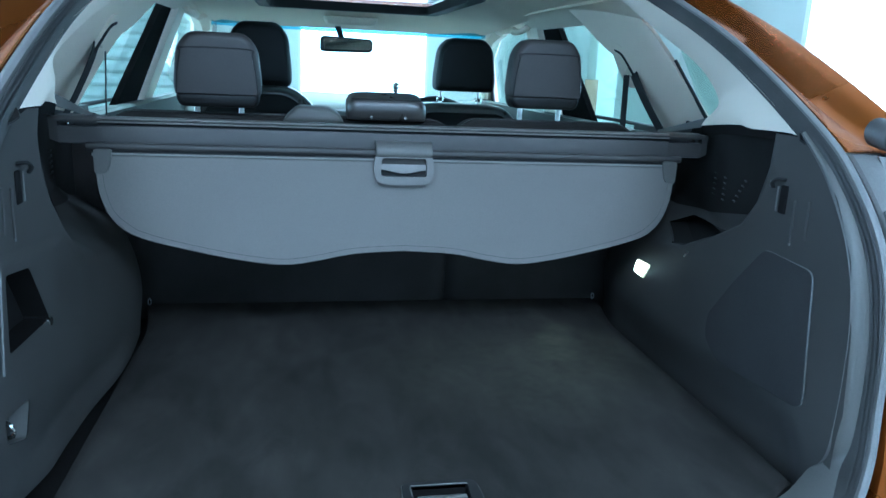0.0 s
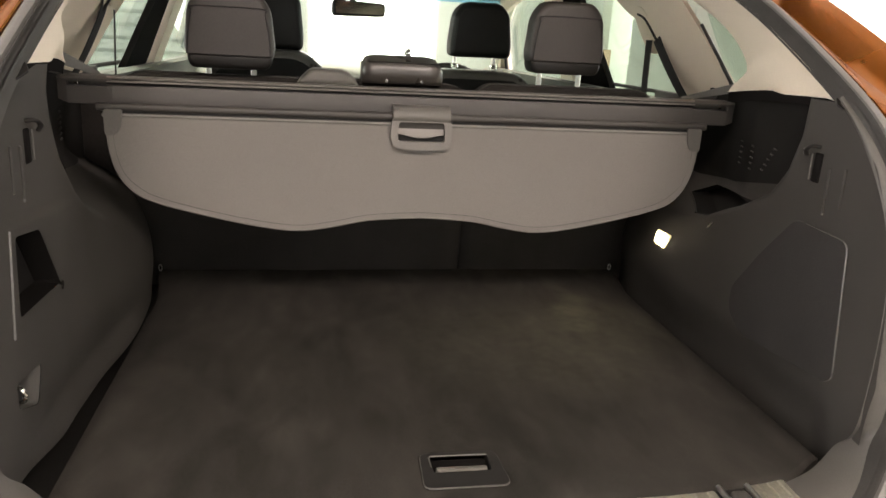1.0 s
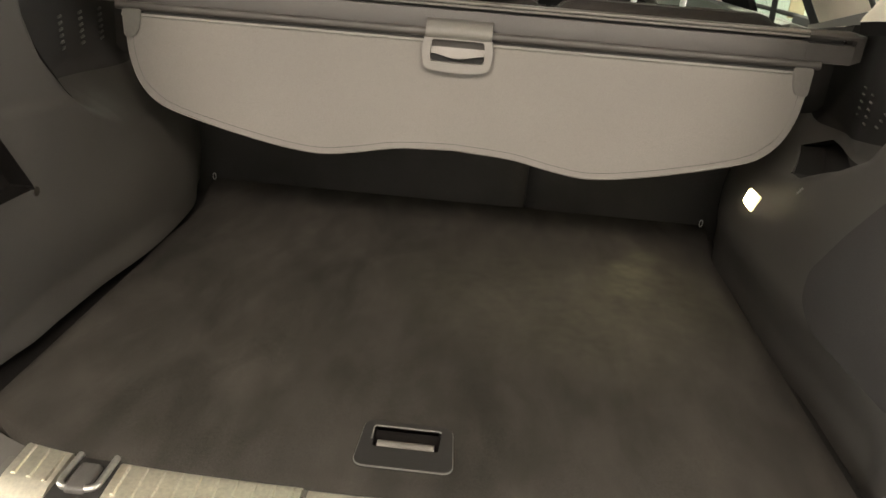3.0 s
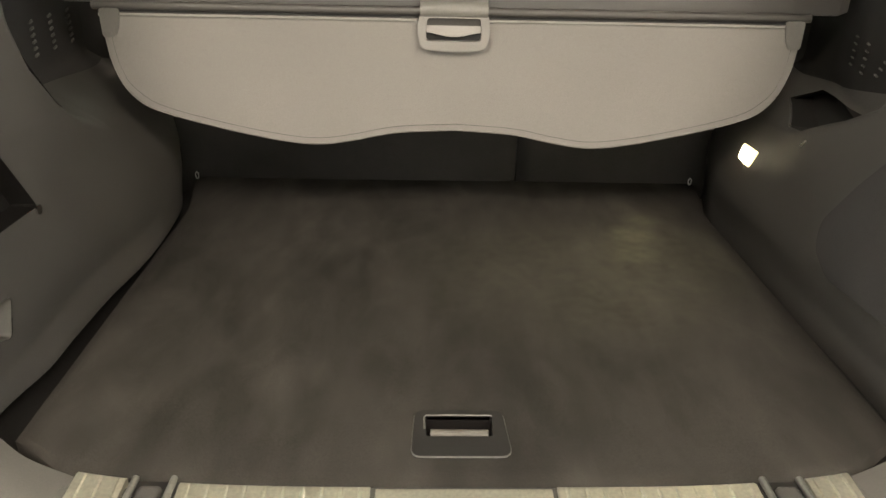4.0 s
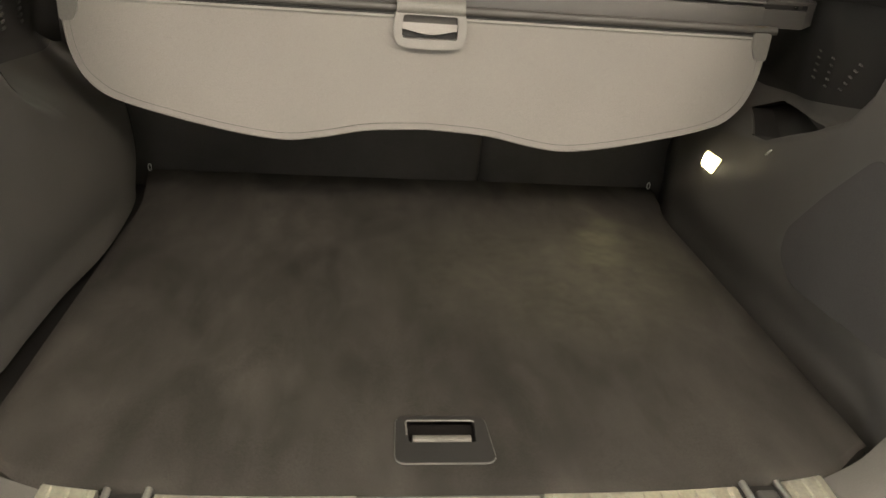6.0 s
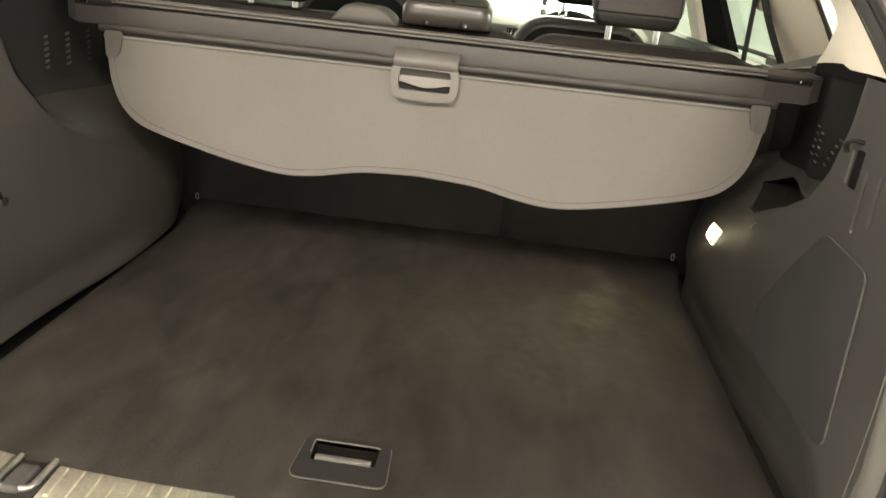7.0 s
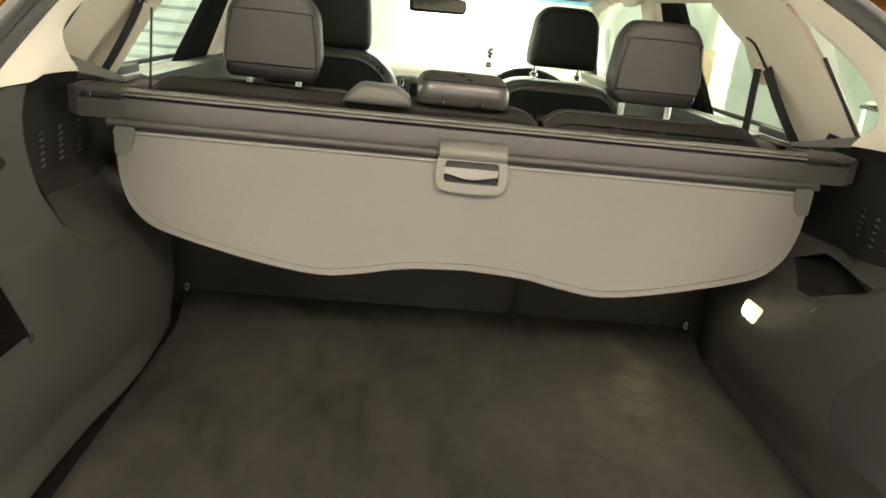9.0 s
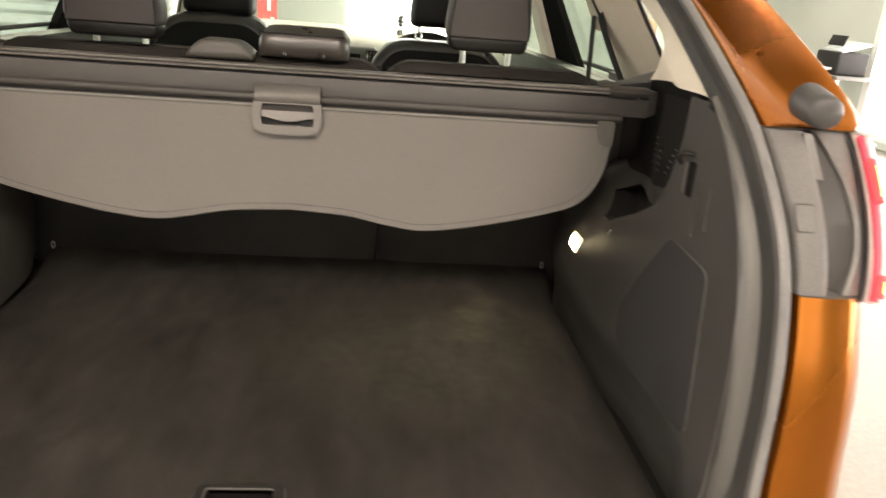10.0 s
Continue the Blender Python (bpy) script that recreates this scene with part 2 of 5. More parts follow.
def rbox(sx, sy, sz, r=0.004, seg=2, m=Matrix()):
    bm = bmesh.new()
    made = bmesh.ops.create_cube(bm, size=1)["verts"]
    for v in made:
        v.co = Vector((v.co.x * sx, v.co.y * sy, v.co.z * sz))
    if r:
        edges = list({e for v in made for e in v.link_edges})
        bmesh.ops.bevel(bm, geom=edges, offset=min(r, 0.49 * min(sx, sy, sz)), segments=seg, profile=0.5, affect="EDGES")
    bmesh.ops.transform(bm, matrix=m, verts=bm.verts)
    return bm


def smooth_path(points, n, closed=False):
    """Catmull-Rom through the points."""
    p = [Vector(q) for q in points]
    k = len(p)
    out = []
    spans = k if closed else k - 1
    for s in range(spans):
        if closed:
            a, b, c, d = p[(s - 1) % k], p[s], p[(s + 1) % k], p[(s + 2) % k]
        else:
            a, b, c, d = p[max(s - 1, 0)], p[s], p[s + 1], p[min(s + 2, k - 1)]
        for i in range(n):
            t = i / n
            out.append(0.5 * ((2 * b) + (c - a) * t + (2 * a - 5 * b + 4 * c - d) * t * t + (3 * b - a - 3 * c + d) * t ** 3))
    if not closed:
        out.append(p[-1])
    return out


def tube(points, r, seg=8, closed=False, caps=True, bm=None, flat=1.0, up=(0, 0, 1)):
    """A round bar along points; flat squeezes it along its own up."""
    bm = bm or bmesh.new()
    p = [Vector(q) for q in points]
    rings = []
    for i, q in enumerate(p):
        a = p[(i - 1) % len(p)] if closed or i else q
        b = p[(i + 1) % len(p)] if closed or i < len(p) - 1 else q
        d = (b - a).normalized()
        side = d.cross(Vector(up))
        side = side.normalized() if side.length > 1e-4 else d.cross(Vector((1, 0, 0))).normalized()
        top = side.cross(d).normalized()
        rings.append([bm.verts.new(q + r * (math.cos(2 * math.pi * k / seg) * side + flat * math.sin(2 * math.pi * k / seg) * top)) for k in range(seg)])
    n = len(rings)
    for i in range(n if closed else n - 1):
        u, v = rings[i], rings[(i + 1) % n]
        for k in range(seg):
            bm.faces.new((u[k], u[(k + 1) % seg], v[(k + 1) % seg], v[k]))
    if caps and not closed:
        bm.faces.new(rings[0])
        bm.faces.new(list(reversed(rings[-1])))
    return bm


def loft(rings, closed=True, caps=True, bm=None):
    """Joins rings of equally many points."""
    bm = bm or bmesh.new()
    vs = [[bm.verts.new(q) for q in ring] for ring in rings]
    for a, b in zip(vs, vs[1:]):
        for k in range(len(a) if closed else len(a) - 1):
            bm.faces.new((a[k], a[(k + 1) % len(a)], b[(k + 1) % len(a)], b[k]))
    if caps and closed:
        bm.faces.new(vs[0])
        bm.faces.new(list(reversed(vs[-1])))
    return bm


def slab(outline, place, depth, holes=(), bm=None):
    """A flat plate with holes from 2D outlines; place(u, v, w) gives xyz, w running from 0 to depth."""
    bm = bm or bmesh.new()
    tops, edges = [], []
    for loop in (outline, *holes):
        vs = [bm.verts.new((u, v, 0)) for u, v in loop]
        edges += [bm.edges.new((vs[i], vs[(i + 1) % len(vs)])) for i in range(len(vs))]
        tops += vs
    faces = [g for g in bmesh.ops.triangle_fill(bm, use_beauty=True, use_dissolve=False, edges=edges, normal=(0, 0, 1))["geom"] if isinstance(g, bmesh.types.BMFace)]
    ext = bmesh.ops.extrude_face_region(bm, geom=faces)["geom"]
    low = [g for g in ext if isinstance(g, bmesh.types.BMVert)]
    for v in tops:
        v.co = place(v.co.x, v.co.y, 0.0)
    for v in low:
        v.co = place(v.co.x, v.co.y, depth)
    return bm


def rounded(points, r, n=4):
    """A 2D polygon with rounded corners."""
    out = []
    k = len(points)
    for i in range(k):
        a, b, c = (Vector(points[(i + s) % k]) for s in (-1, 0, 1))
        da, dc = (a - b), (c - b)
        rr = min(r, 0.45 * da.length, 0.45 * dc.length)
        p, q = b + da.normalized() * rr, b + dc.normalized() * rr
        for j in range(n + 1):
            t = j / n
            out.append(tuple((1 - t) ** 2 * p + 2 * t * (1 - t) * b + t * t * q))
    return out


def pillow(outline, y0, y1, round_off, n=5, centre=None):
    """A cushion from a 2D outline in x and z, between two depths, with rounded rims."""
    cx, cz = centre or (sum(p[0] for p in outline) / len(outline), sum(p[1] for p in outline) / len(outline))
    ts = [i / n for i in range(n + 1)]
    rings = [(y0 + round_off * (1 - math.cos(math.pi / 2 * t)), round_off * (1 - math.sin(math.pi / 2 * t))) for t in ts]
    rings += [(y1 - round_off * (1 - math.cos(math.pi / 2 * t)), round_off * (1 - math.sin(math.pi / 2 * t))) for t in reversed(ts)]
    half = max(abs(p[0] - cx) for p in outline), max(abs(p[1] - cz) for p in outline)
    return loft([[(cx + (x - cx) * (1 - inset / half[0]), y, cz + (z - cz) * (1 - inset / half[1])) for x, z in outline] for y, inset in rings])


def wall_x(z):
    """Inner face of the upper side, which leans in."""
    return 0.75 - 0.48 * (z - 1.2)


# ---- the showroom ----
def room():
    def plate(name, sx, sy, sz, x, y, z, mat, cat, label):
        ob = part(name, rbox(sx, sy, sz, 0, m=pose(x, y, z)), mat, smooth=False)
        return tagged(ob, label, cat, kind="structure")
    plate("floor", 12.4, 18.4, 0.1, 0, 2, -0.05, FLOOR, "floor", "pale polished tile floor of the showroom")
    plate("ceiling", 12.4, 18.4, 0.1, 0, 2, 3.47, CEIL, "ceiling", "plain white ceiling of the showroom")
    plate("wall_north", 12.4, 0.2, 3.42, 0, 11.1, 1.71, WALL, "wall", "pale grey-green painted showroom wall")
    plate("wall_south", 12.4, 0.2, 3.42, 0, -7.1, 1.71, WALL, "wall", "pale painted wall behind the car")
    plate("wall_west", 0.2, 18.0, 3.42, -6.1, 2, 1.71, WALL, "wall", "pale painted side wall of the showroom")
    plate("wall_east", 0.2, 18.0, 3.42, 6.1, 2, 1.71, WALL, "wall", "pale painted side wall with bright windows")
    # bright east windows; west and south ones are unseen, added for light
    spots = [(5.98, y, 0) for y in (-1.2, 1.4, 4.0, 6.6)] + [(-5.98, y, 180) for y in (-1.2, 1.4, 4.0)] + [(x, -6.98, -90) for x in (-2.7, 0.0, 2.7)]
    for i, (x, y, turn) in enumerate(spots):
        w = thing(f"window_{i + 1}", "tall bright window in a white frame; west and south ones added", "window", "shop windows", "structure")
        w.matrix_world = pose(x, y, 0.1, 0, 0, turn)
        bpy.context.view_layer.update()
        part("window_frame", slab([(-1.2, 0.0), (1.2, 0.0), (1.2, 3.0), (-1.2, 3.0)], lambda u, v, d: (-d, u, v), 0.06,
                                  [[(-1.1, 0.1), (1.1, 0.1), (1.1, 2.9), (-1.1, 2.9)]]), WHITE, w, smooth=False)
        part("pane", rbox(0.012, 2.19, 2.79, 0, m=pose(-0.01, 0, 1.5)), FILLDAY if y < -5 else DAYLIGHT, w, "glowing pane, an added light on west and south", smooth=False)
    # lit white display panel ahead of the car
    s = thing("display_panel", "large glowing white display panel standing on the floor", "panel", at=(0.57, 9.0, 0))
    part("panel_frame", slab([(-0.83, 0.0), (0.83, 0.0), (0.83, 2.75), (-0.83, 2.75)], lambda u, v, d: (u, d, v), 0.08,
                             [[(-0.80, 0.25), (0.80, 0.25), (0.80, 2.7), (-0.80, 2.7)]]), WHITE, s, smooth=False)
    part("light_sheet", rbox(1.61, 0.03, 2.46, 0, m=pose(0, 0.05, 1.475)), SCREEN, s, "evenly lit white sheet", smooth=False)
    # roller shutter to the front left
    sh = thing("roller_shutter", "closed grey-green metal roller shutter with horizontal slats", "shutter", at=(-2.9, 8.6, 0))
    slat = None
    prof = [(0, 0.0), (-0.035, 0.035), (-0.035, 0.10), (0, 0.14)]
    for i in range(22):
        if slat is None:
            bm = loft([[(x, y, z) for y, z in prof] + [(x, 0.02, 0.14), (x, 0.02, 0.0)] for x in (-1.6, 1.6)])
            slat = part("slat", bm, SLAT, sh, smooth=False)
        else:
            c = slat.copy()
            scene.collection.objects.link(c)
            c.location.z = 0.15 * i
    for x in (-1.65, 1.65):
        part("guide_rail", rbox(0.08, 0.1, 3.3, 0.008, m=pose(x, 0, 1.65)), GREYPLASTIC, sh, smooth=False)
    # white column and low boards to the front right
    col = thing("column", "square white painted column with a pale skirting", "column", at=(3.62, 8.5, 0))
    part("shaft", rbox(0.30, 0.30, 3.42, 0.01, m=pose(0, 0, 1.71)), COLUMN, col)
    part("skirting", rbox(0.34, 0.34, 0.12, 0.01, m=pose(0, 0, 0.06)), GREYPLASTIC, col)
    rb = thing("banner_stand", "red upright banner with pale lettering bars", "banner", at=(-1.12, 8.4, 0))
    part("banner", rbox(0.22, 0.02, 1.2, 0.004, m=pose(0, 0, 0.7)), RED, rb)
    part("foot", rbox(0.4, 0.3, 0.1, 0.02, m=pose(0, 0, 0.05)), GREYPLASTIC, rb)
    for i in range(4):
        part("lettering_bar", rbox(0.04, 0.004, 0.17, 0.001, m=pose(0.06 - 0.04 * (i % 2), -0.012, 0.35 + 0.24 * i)), WHITE, rb, "pale upright lettering bar")
    br = thing("notice_board", "small brown board standing by the window", "board", at=(3.25, 7.9, 0))
    part("board", rbox(0.17, 0.03, 0.55, 0.01, m=pose(0, 0, 0.95)), BROWN, br)
    part("leg", rbox(0.05, 0.05, 0.62, 0.006, m=pose(0, 0, 0.31)), GREYPLASTIC, br)
    tb = thing("side_table", "grey side table against the wall", "table", at=(5.55, 7.75, 0))
    part("tabletop", rbox(0.5, 0.75, 0.04, 0.008, 2, pose(0, 0, 0.76)), GREYPLASTIC, tb)
    for tx in (-0.21, 0.21):
        for ty in (-0.32, 0.32):
            part("leg", rbox(0.04, 0.04, 0.74, 0.006, 2, pose(tx, ty, 0.37)), WHITE, tb)
    pr = thing("printer", "dark grey office printer with a pale lid on a side table", "printer", at=(5.55, 7.75, 0.78))
    part("body", rbox(0.38, 0.46, 0.26, 0.03, 3, pose(0, 0, 0.13)), DARKPLASTIC, pr)
    part("lid", rbox(0.36, 0.44, 0.03, 0.01, 2, pose(0.02, 0.0, 0.31, 0, -16, 0)), SLAT, pr, "pale raised lid")
    part("screen", rbox(0.02, 0.30, 0.12, 0.006, 2, pose(-0.10, 0.0, 0.38, 0, 20, 0)), DARKPLASTIC, pr, "dark control screen")
    part("paper_tray", rbox(0.18, 0.30, 0.02, 0.005, 2, pose(-0.24, 0, 0.06, 0, -10, 0)), WHITE, pr)
    for lx, ly in LAMPS:
        f = thing("ceiling_light", "square lit ceiling light in a white frame", "light", "ceiling lights", at=(lx, ly, 3.42))
        part("frame", slab([(-0.62, -0.62), (0.62, -0.62), (0.62, 0.62), (-0.62, 0.62)], lambda u, v, d: (u, v, -d), 0.05,
                           [[(-0.57, -0.57), (0.57, -0.57), (0.57, 0.57), (-0.57, 0.57)]]), WHITE, f, smooth=False)
        part("diffuser", rbox(1.13, 1.13, 0.01, 0, m=pose(0, 0, -0.012)), PANEL, f, "glowing white diffuser", smooth=False)


room()

# ---- the car's shell and boot lining ----
car = thing("car", "orange estate-type car with its tailgate raised and boot empty", "car", at=(0, 0, 0))


# rear edge of the boot lining, as (z, y)
EDGE_Z = (0.70, 0.78, 0.88, 1.0, 1.10, 1.18, 1.26)
EDGE_Y = (0.10, 0.035, 0.022, 0.036, 0.062, 0.110, 0.205)


def edge_y(z):
    return float(np.interp(z, EDGE_Z, EDGE_Y))


def shelf_z(y, side=-1):
    if side > 0:
        return float(np.interp(y, (0.27, 0.305, 0.350, 0.45, 0.53, 0.60, 0.75, 1.0), (1.21, 1.125, 1.078, 1.030, 1.000, 0.986, 0.976, 0.96)))
    return float(np.interp(y, (0.33, 0.38, 0.434, 0.504, 0.60, 0.75, 1.0), (1.20, 1.115, 1.055, 1.005, 0.975, 0.955, 0.94)))


def hollow_rear(z, side):
    if side > 0:
        return float(np.interp(z, (0.98, 1.0, 1.05, 1.092, 1.14, 1.20, 1.26), (0.62, 0.53, 0.415, 0.335, 0.303, 0.286, 0.284)))
    return float(np.interp(z, (0.95, 1.0, 1.06, 1.12, 1.18, 1.22, 1.26), (0.56, 0.505, 0.432, 0.376, 0.356, 0.354, 0.372)))


def lining_x(y, z, side=1):
    x = 0.572 - 0.012 * step(0.72, 0.86, z) + (0.02 * (1 - step(0.45, 0.75, y)) if side < 0 else 0)
    if side < 0:
        x -= 0.018 * (1 - step(0.730, 0.785, z)) * step(0.13, 0.26, y) * (1 - step(0.55, 0.80, y))
    else:
        x += 0.016 * (1 - step(0.74, 0.85, z)) * step(0.09, 0.16, y) * (1 - step(0.75, 0.95, y))
    x -= 0.018 * step(0.30, 0.55, y) * (1 - step(0.80, 0.98, z))
    x += 0.06 * step(0.74, 1.02, y) ** 1.5
    # lower edge tucks under; upper panel of the left side steps back above a crease
    if side < 0:
        x += 0.040 * (1 - step(0.720, 0.733, z)) * step(0.05, 0.10, y)
        x -= 0.005 * (1 - step(1.070, 1.086, z + 0.10 * (y - 0.12))) * (1 - step(0.33, 0.46, y))
    # the wheel arch falls back towards the shelf
    x += 0.030 * step(0.86, 1.02, z) ** 1.5 * step(0.50, 0.70, y)
    # shelf and hollow above it
    zc, yr = shelf_z(y, side), hollow_rear(z, side)
    depth = 0.118 if side < 0 else 0.066 + 0.046 * step(0.42, 0.86, y)
    x += depth * step(zc - 0.012, max(1.060, zc + 0.03), z) * step(yr - 0.012, yr + 0.055, y)
    return x


POCKET = [(0.165, 1.056), (0.155, 0.952), (0.312, 0.947), (0.249, 1.044)]
NICHE = [(0.118, 0.878), (0.120, 0.842), (0.189, 0.814), (0.204, 0.868)]
NOTCH = [(0.440, 1.050), (0.53, 1.004), (0.605, 0.991), (0.735, 1.010), (0.69, 1.036), (0.56, 1.046)]


def lining(side):
    """One side of the boot, with openings for its pockets."""
    ny, nz = 190, 104

    def spot(i, j):
        z = 0.70 + 0.558 * j / nz
        y0 = edge_y(z)
        y = y0 + (1.03 - y0) * i / ny
        return y, z - 0.022 * float(step(0.25, 0.68, y) * step(1.12, 1.258, z))

    bm = bmesh.new()
    vs = {}
    for i in range(ny + 1):
        for j in range(nz + 1):
            y, z = spot(i, j)
            x = lining_x(y, z, side)
            vs[i, j] = bm.verts.new((side * x, y, z))
    for i in range(ny):
        for j in range(nz):
            bm.faces.new((vs[i, j], vs[i + 1, j], vs[i + 1, j + 1], vs[i, j + 1]))
    holes = (POCKET, NICHE) if side < 0 else (NOTCH,)

    def rim_of(hole):
        return rounded(hole, 0.004 if hole is NOTCH else 0.008, 3)

    def inside(rim, y, z):
        turns = [(q[0] - p[0]) * (z - p[1]) - (q[1] - p[1]) * (y - p[0]) for p, q in zip(rim, rim[1:] + rim[:1])]
        return min(turns) > -1e-9 or max(turns) < 1e-9
    for hole in holes:
        rim = rim_of(hole)
        ya, yb, za, zb = min(p[0] for p in rim) - 0.01, max(p[0] for p in rim) + 0.01, min(p[1] for p in rim) - 0.01, max(p[1] for p in rim) + 0.01
        faces = [f for f in bm.faces if any(ya < v.co.y < yb and za < v.co.z < zb for v in f.verts)]
        for p, q in zip(rim, rim[1:] + rim[:1]):
            geom = faces + list({e for f in faces for e in f.edges}) + list({v for f in faces for v in f.verts})
            cut = bmesh.ops.bisect_plane(bm, geom=geom, dist=1e-6, plane_co=(0, p[0], p[1]), plane_no=Vector((0, q[1] - p[1], p[0] - q[0])).normalized())
            faces = [g for g in cut["geom"] if isinstance(g, bmesh.types.BMFace)]
        gone = [f for f in faces if inside(rim, *f.calc_center_median().yz)]
        bmesh.ops.delete(bm, geom=gone, context="FACES")
    ob = part("side_trim", bm, PLASTIC, car, "charcoal moulded boot side lining")
    for hole in holes:
        rim = rim_of(hole)
        cy, cz = sum(p[0] for p in rim) / len(rim), sum(p[1] for p in rim) / len(rim)
        far = 0.036 if hole is POCKET else 0.03 if hole is NICHE else 0.055
        rings = [[(side * (lining_x(y, z, side) + w), cy + (y - cy) * k, cz + (z - cz) * k) for y, z in rim] for w, k in ((0.001, 1.0), (0.006, 0.985), (far, 1.0 if hole is POCKET else 0.9 if hole is NICHE else 1.15))]
        cup = loft(rings, caps=False)
        if hole is not POCKET:
            cup.faces.new([v for v in cup.verts][-len(rim):])
        # cup colours paint in shade for pocket and notch, light for the niche
        cup = part("lashing_niche" if hole is NICHE else "pocket", cup, RIM if hole is NICHE else LINER if hole is POCKET else HOLLOW, ob, "small niche with a lashing hook" if hole is NICHE else "deep open pocket")
        if hole is POCKET:
            back = bmesh.new()
            back.faces.new([back.verts.new(q) for q in rings[-1]])
            part("pocket_back", back, LINER, cup, "back wall of the pocket, black for its shade")
    if side < 0:
        part("pocket_ridge", tube(smooth_path([(-(lining_x(0.15, z, -1) - 0.001), 0.128 + 0.02 * (z - 0.94) / 0.13, z) for z in (0.935, 0.98, 1.03, 1.068)], 3), 0.0019, 8), PANELRIM, ob, "glossy upright ridge beside the pocket")
    else:
        part("pocket_fin", tube([(lining_x(y, z) - 0.001, y, z) for y, z in ((0.606, 0.992), (0.65, 0.998), (0.70, 1.005), (0.737, 1.010))], 0.0025, 6), PLASTIC, ob)
    return ob


trims = {s: lining(s) for s in (-1, 1)}


def hollow_shades(side):
    """Sheet that darkens the hollow above the shelf, with its rows of vent slots."""
    def f(u, v):
        y = 0.0
        for _ in range(3):
            zb = float(np.interp(y, (0.40, 0.50, 0.60, 0.80, 1.02), (1.046, 1.046, 1.040, 1.028, 1.015) if side < 0 else (1.096, 1.078, 1.060, 1.040, 1.03)))
            z = zb + (1.2565 - 0.022 * float(step(0.25, 0.68, y)) - zb) * v
            y0 = hollow_rear(z, side) + (0.004 if side < 0 else 0.012)
            y = y0 + (1.02 - y0) * u
        return (side * (lining_x(y, z, side) - 0.0015 - (0.004 * math.sin(math.pi * v) if side < 0 else 0)), y, z)
    # shade is in the colour; the left sheet is lighter, as if better lit
    part("hollow_shade", sheet(60, 24, f), FELTLINER if side < 0 else HOLLOW, trims[side], "dark sheet for the hollow's shade, with vent slots")


def vents(side):
    hollow_shades(side)
    for row in range(3):
        for k in range(6 if side < 0 else 5):
            if side < 0:
                y, z, lift, size = 0.640 + 0.070 * row, 1.083 + 0.0108 * k, 0.0075, (0.003, 0.0125, 0.0050)
            else:
                y, z, lift, size = (0.466, 0.512, 0.580)[row] - 0.008 * k * (row == 0), (1.110, 1.104, 1.104)[row] + 0.0110 * k, 0.0045, (0.003, 0.009, 0.0028)
            bm = rbox(*size, 0.0010, 1, pose(side * (lining_x(y, z, side) - lift), y, z, 12, 0, 0))
            # slot greys vary by row and side with the light each would catch
            part("vent_slot", bm, (RIM, RIM, CASE)[row] if side < 0 else (CASE, CASE, PLASTIC)[row], trims[side])


for s in (-1, 1):
    vents(s)


def hooks(side):
    """Fold-out bag hook over its slot, with a ribbed field beside it."""
    y, z = (0.255 if side < 0 else 0.236), 1.172
    x = side * lining_x(y, z, side)
    # black plate for the slot's shade; pale edge and tip are painted highlights
    slot = part("hook_slot_shade", rbox(0.005, 0.018, 0.046, 0.003, 2, pose(x, y - 0.006, z - 0.016)), LINER, trims[side], "black plate standing in for the hook's dark slot")
    part("slot_highlight", tube([(x - side * 0.004, y + 0.006, z + 0.004), (x - side * 0.004, y + 0.005, z - 0.036)], 0.0014, 8), RIM, slot, "bright line on the slot's edge, a painted highlight")
    pts = [(x, y - 0.004, z + 0.016), (x - side * 0.012, y, z + 0.017), (x - side * 0.015, y + 0.008, z + 0.010), (x - side * 0.010, y + 0.012, z + 0.002)]
    hook = part("bag_hook", tube(smooth_path(pts, 5), 0.0038, 10, flat=0.8), DARKPLASTIC, trims[side], "black fold-out bag hook")
    part("tip_highlight", tube([(x - side * 0.016, y + 0.010, z + 0.012), (x - side * 0.012, y + 0.014, z + 0.003)], 0.0022, 8), RIM, hook, "pale tip, a highlight set in colour")
    for k, ry in enumerate((0.19, 0.222) if side < 0 else (0.166, 0.200)):
        low, high = (1.105, 1.165) if k == 0 else (1.090, 1.160)
        rib = part("rib", tube([(side * (lining_x(ry, low, side) - 0.001), ry - 0.002, low), (side * (lining_x(ry, high, side) - 0.001), ry, high)], 0.0020, 6), PLASTIC, trims[side])
        if k:
            part("rib_stud", rbox(0.004, 0.005, 0.005, 0.0015, 2, pose(side * (lining_x(ry, low, side) - 0.001), ry - 0.002, low)), PANELRIM, rib)


for s in (-1, 1):
    hooks(s)


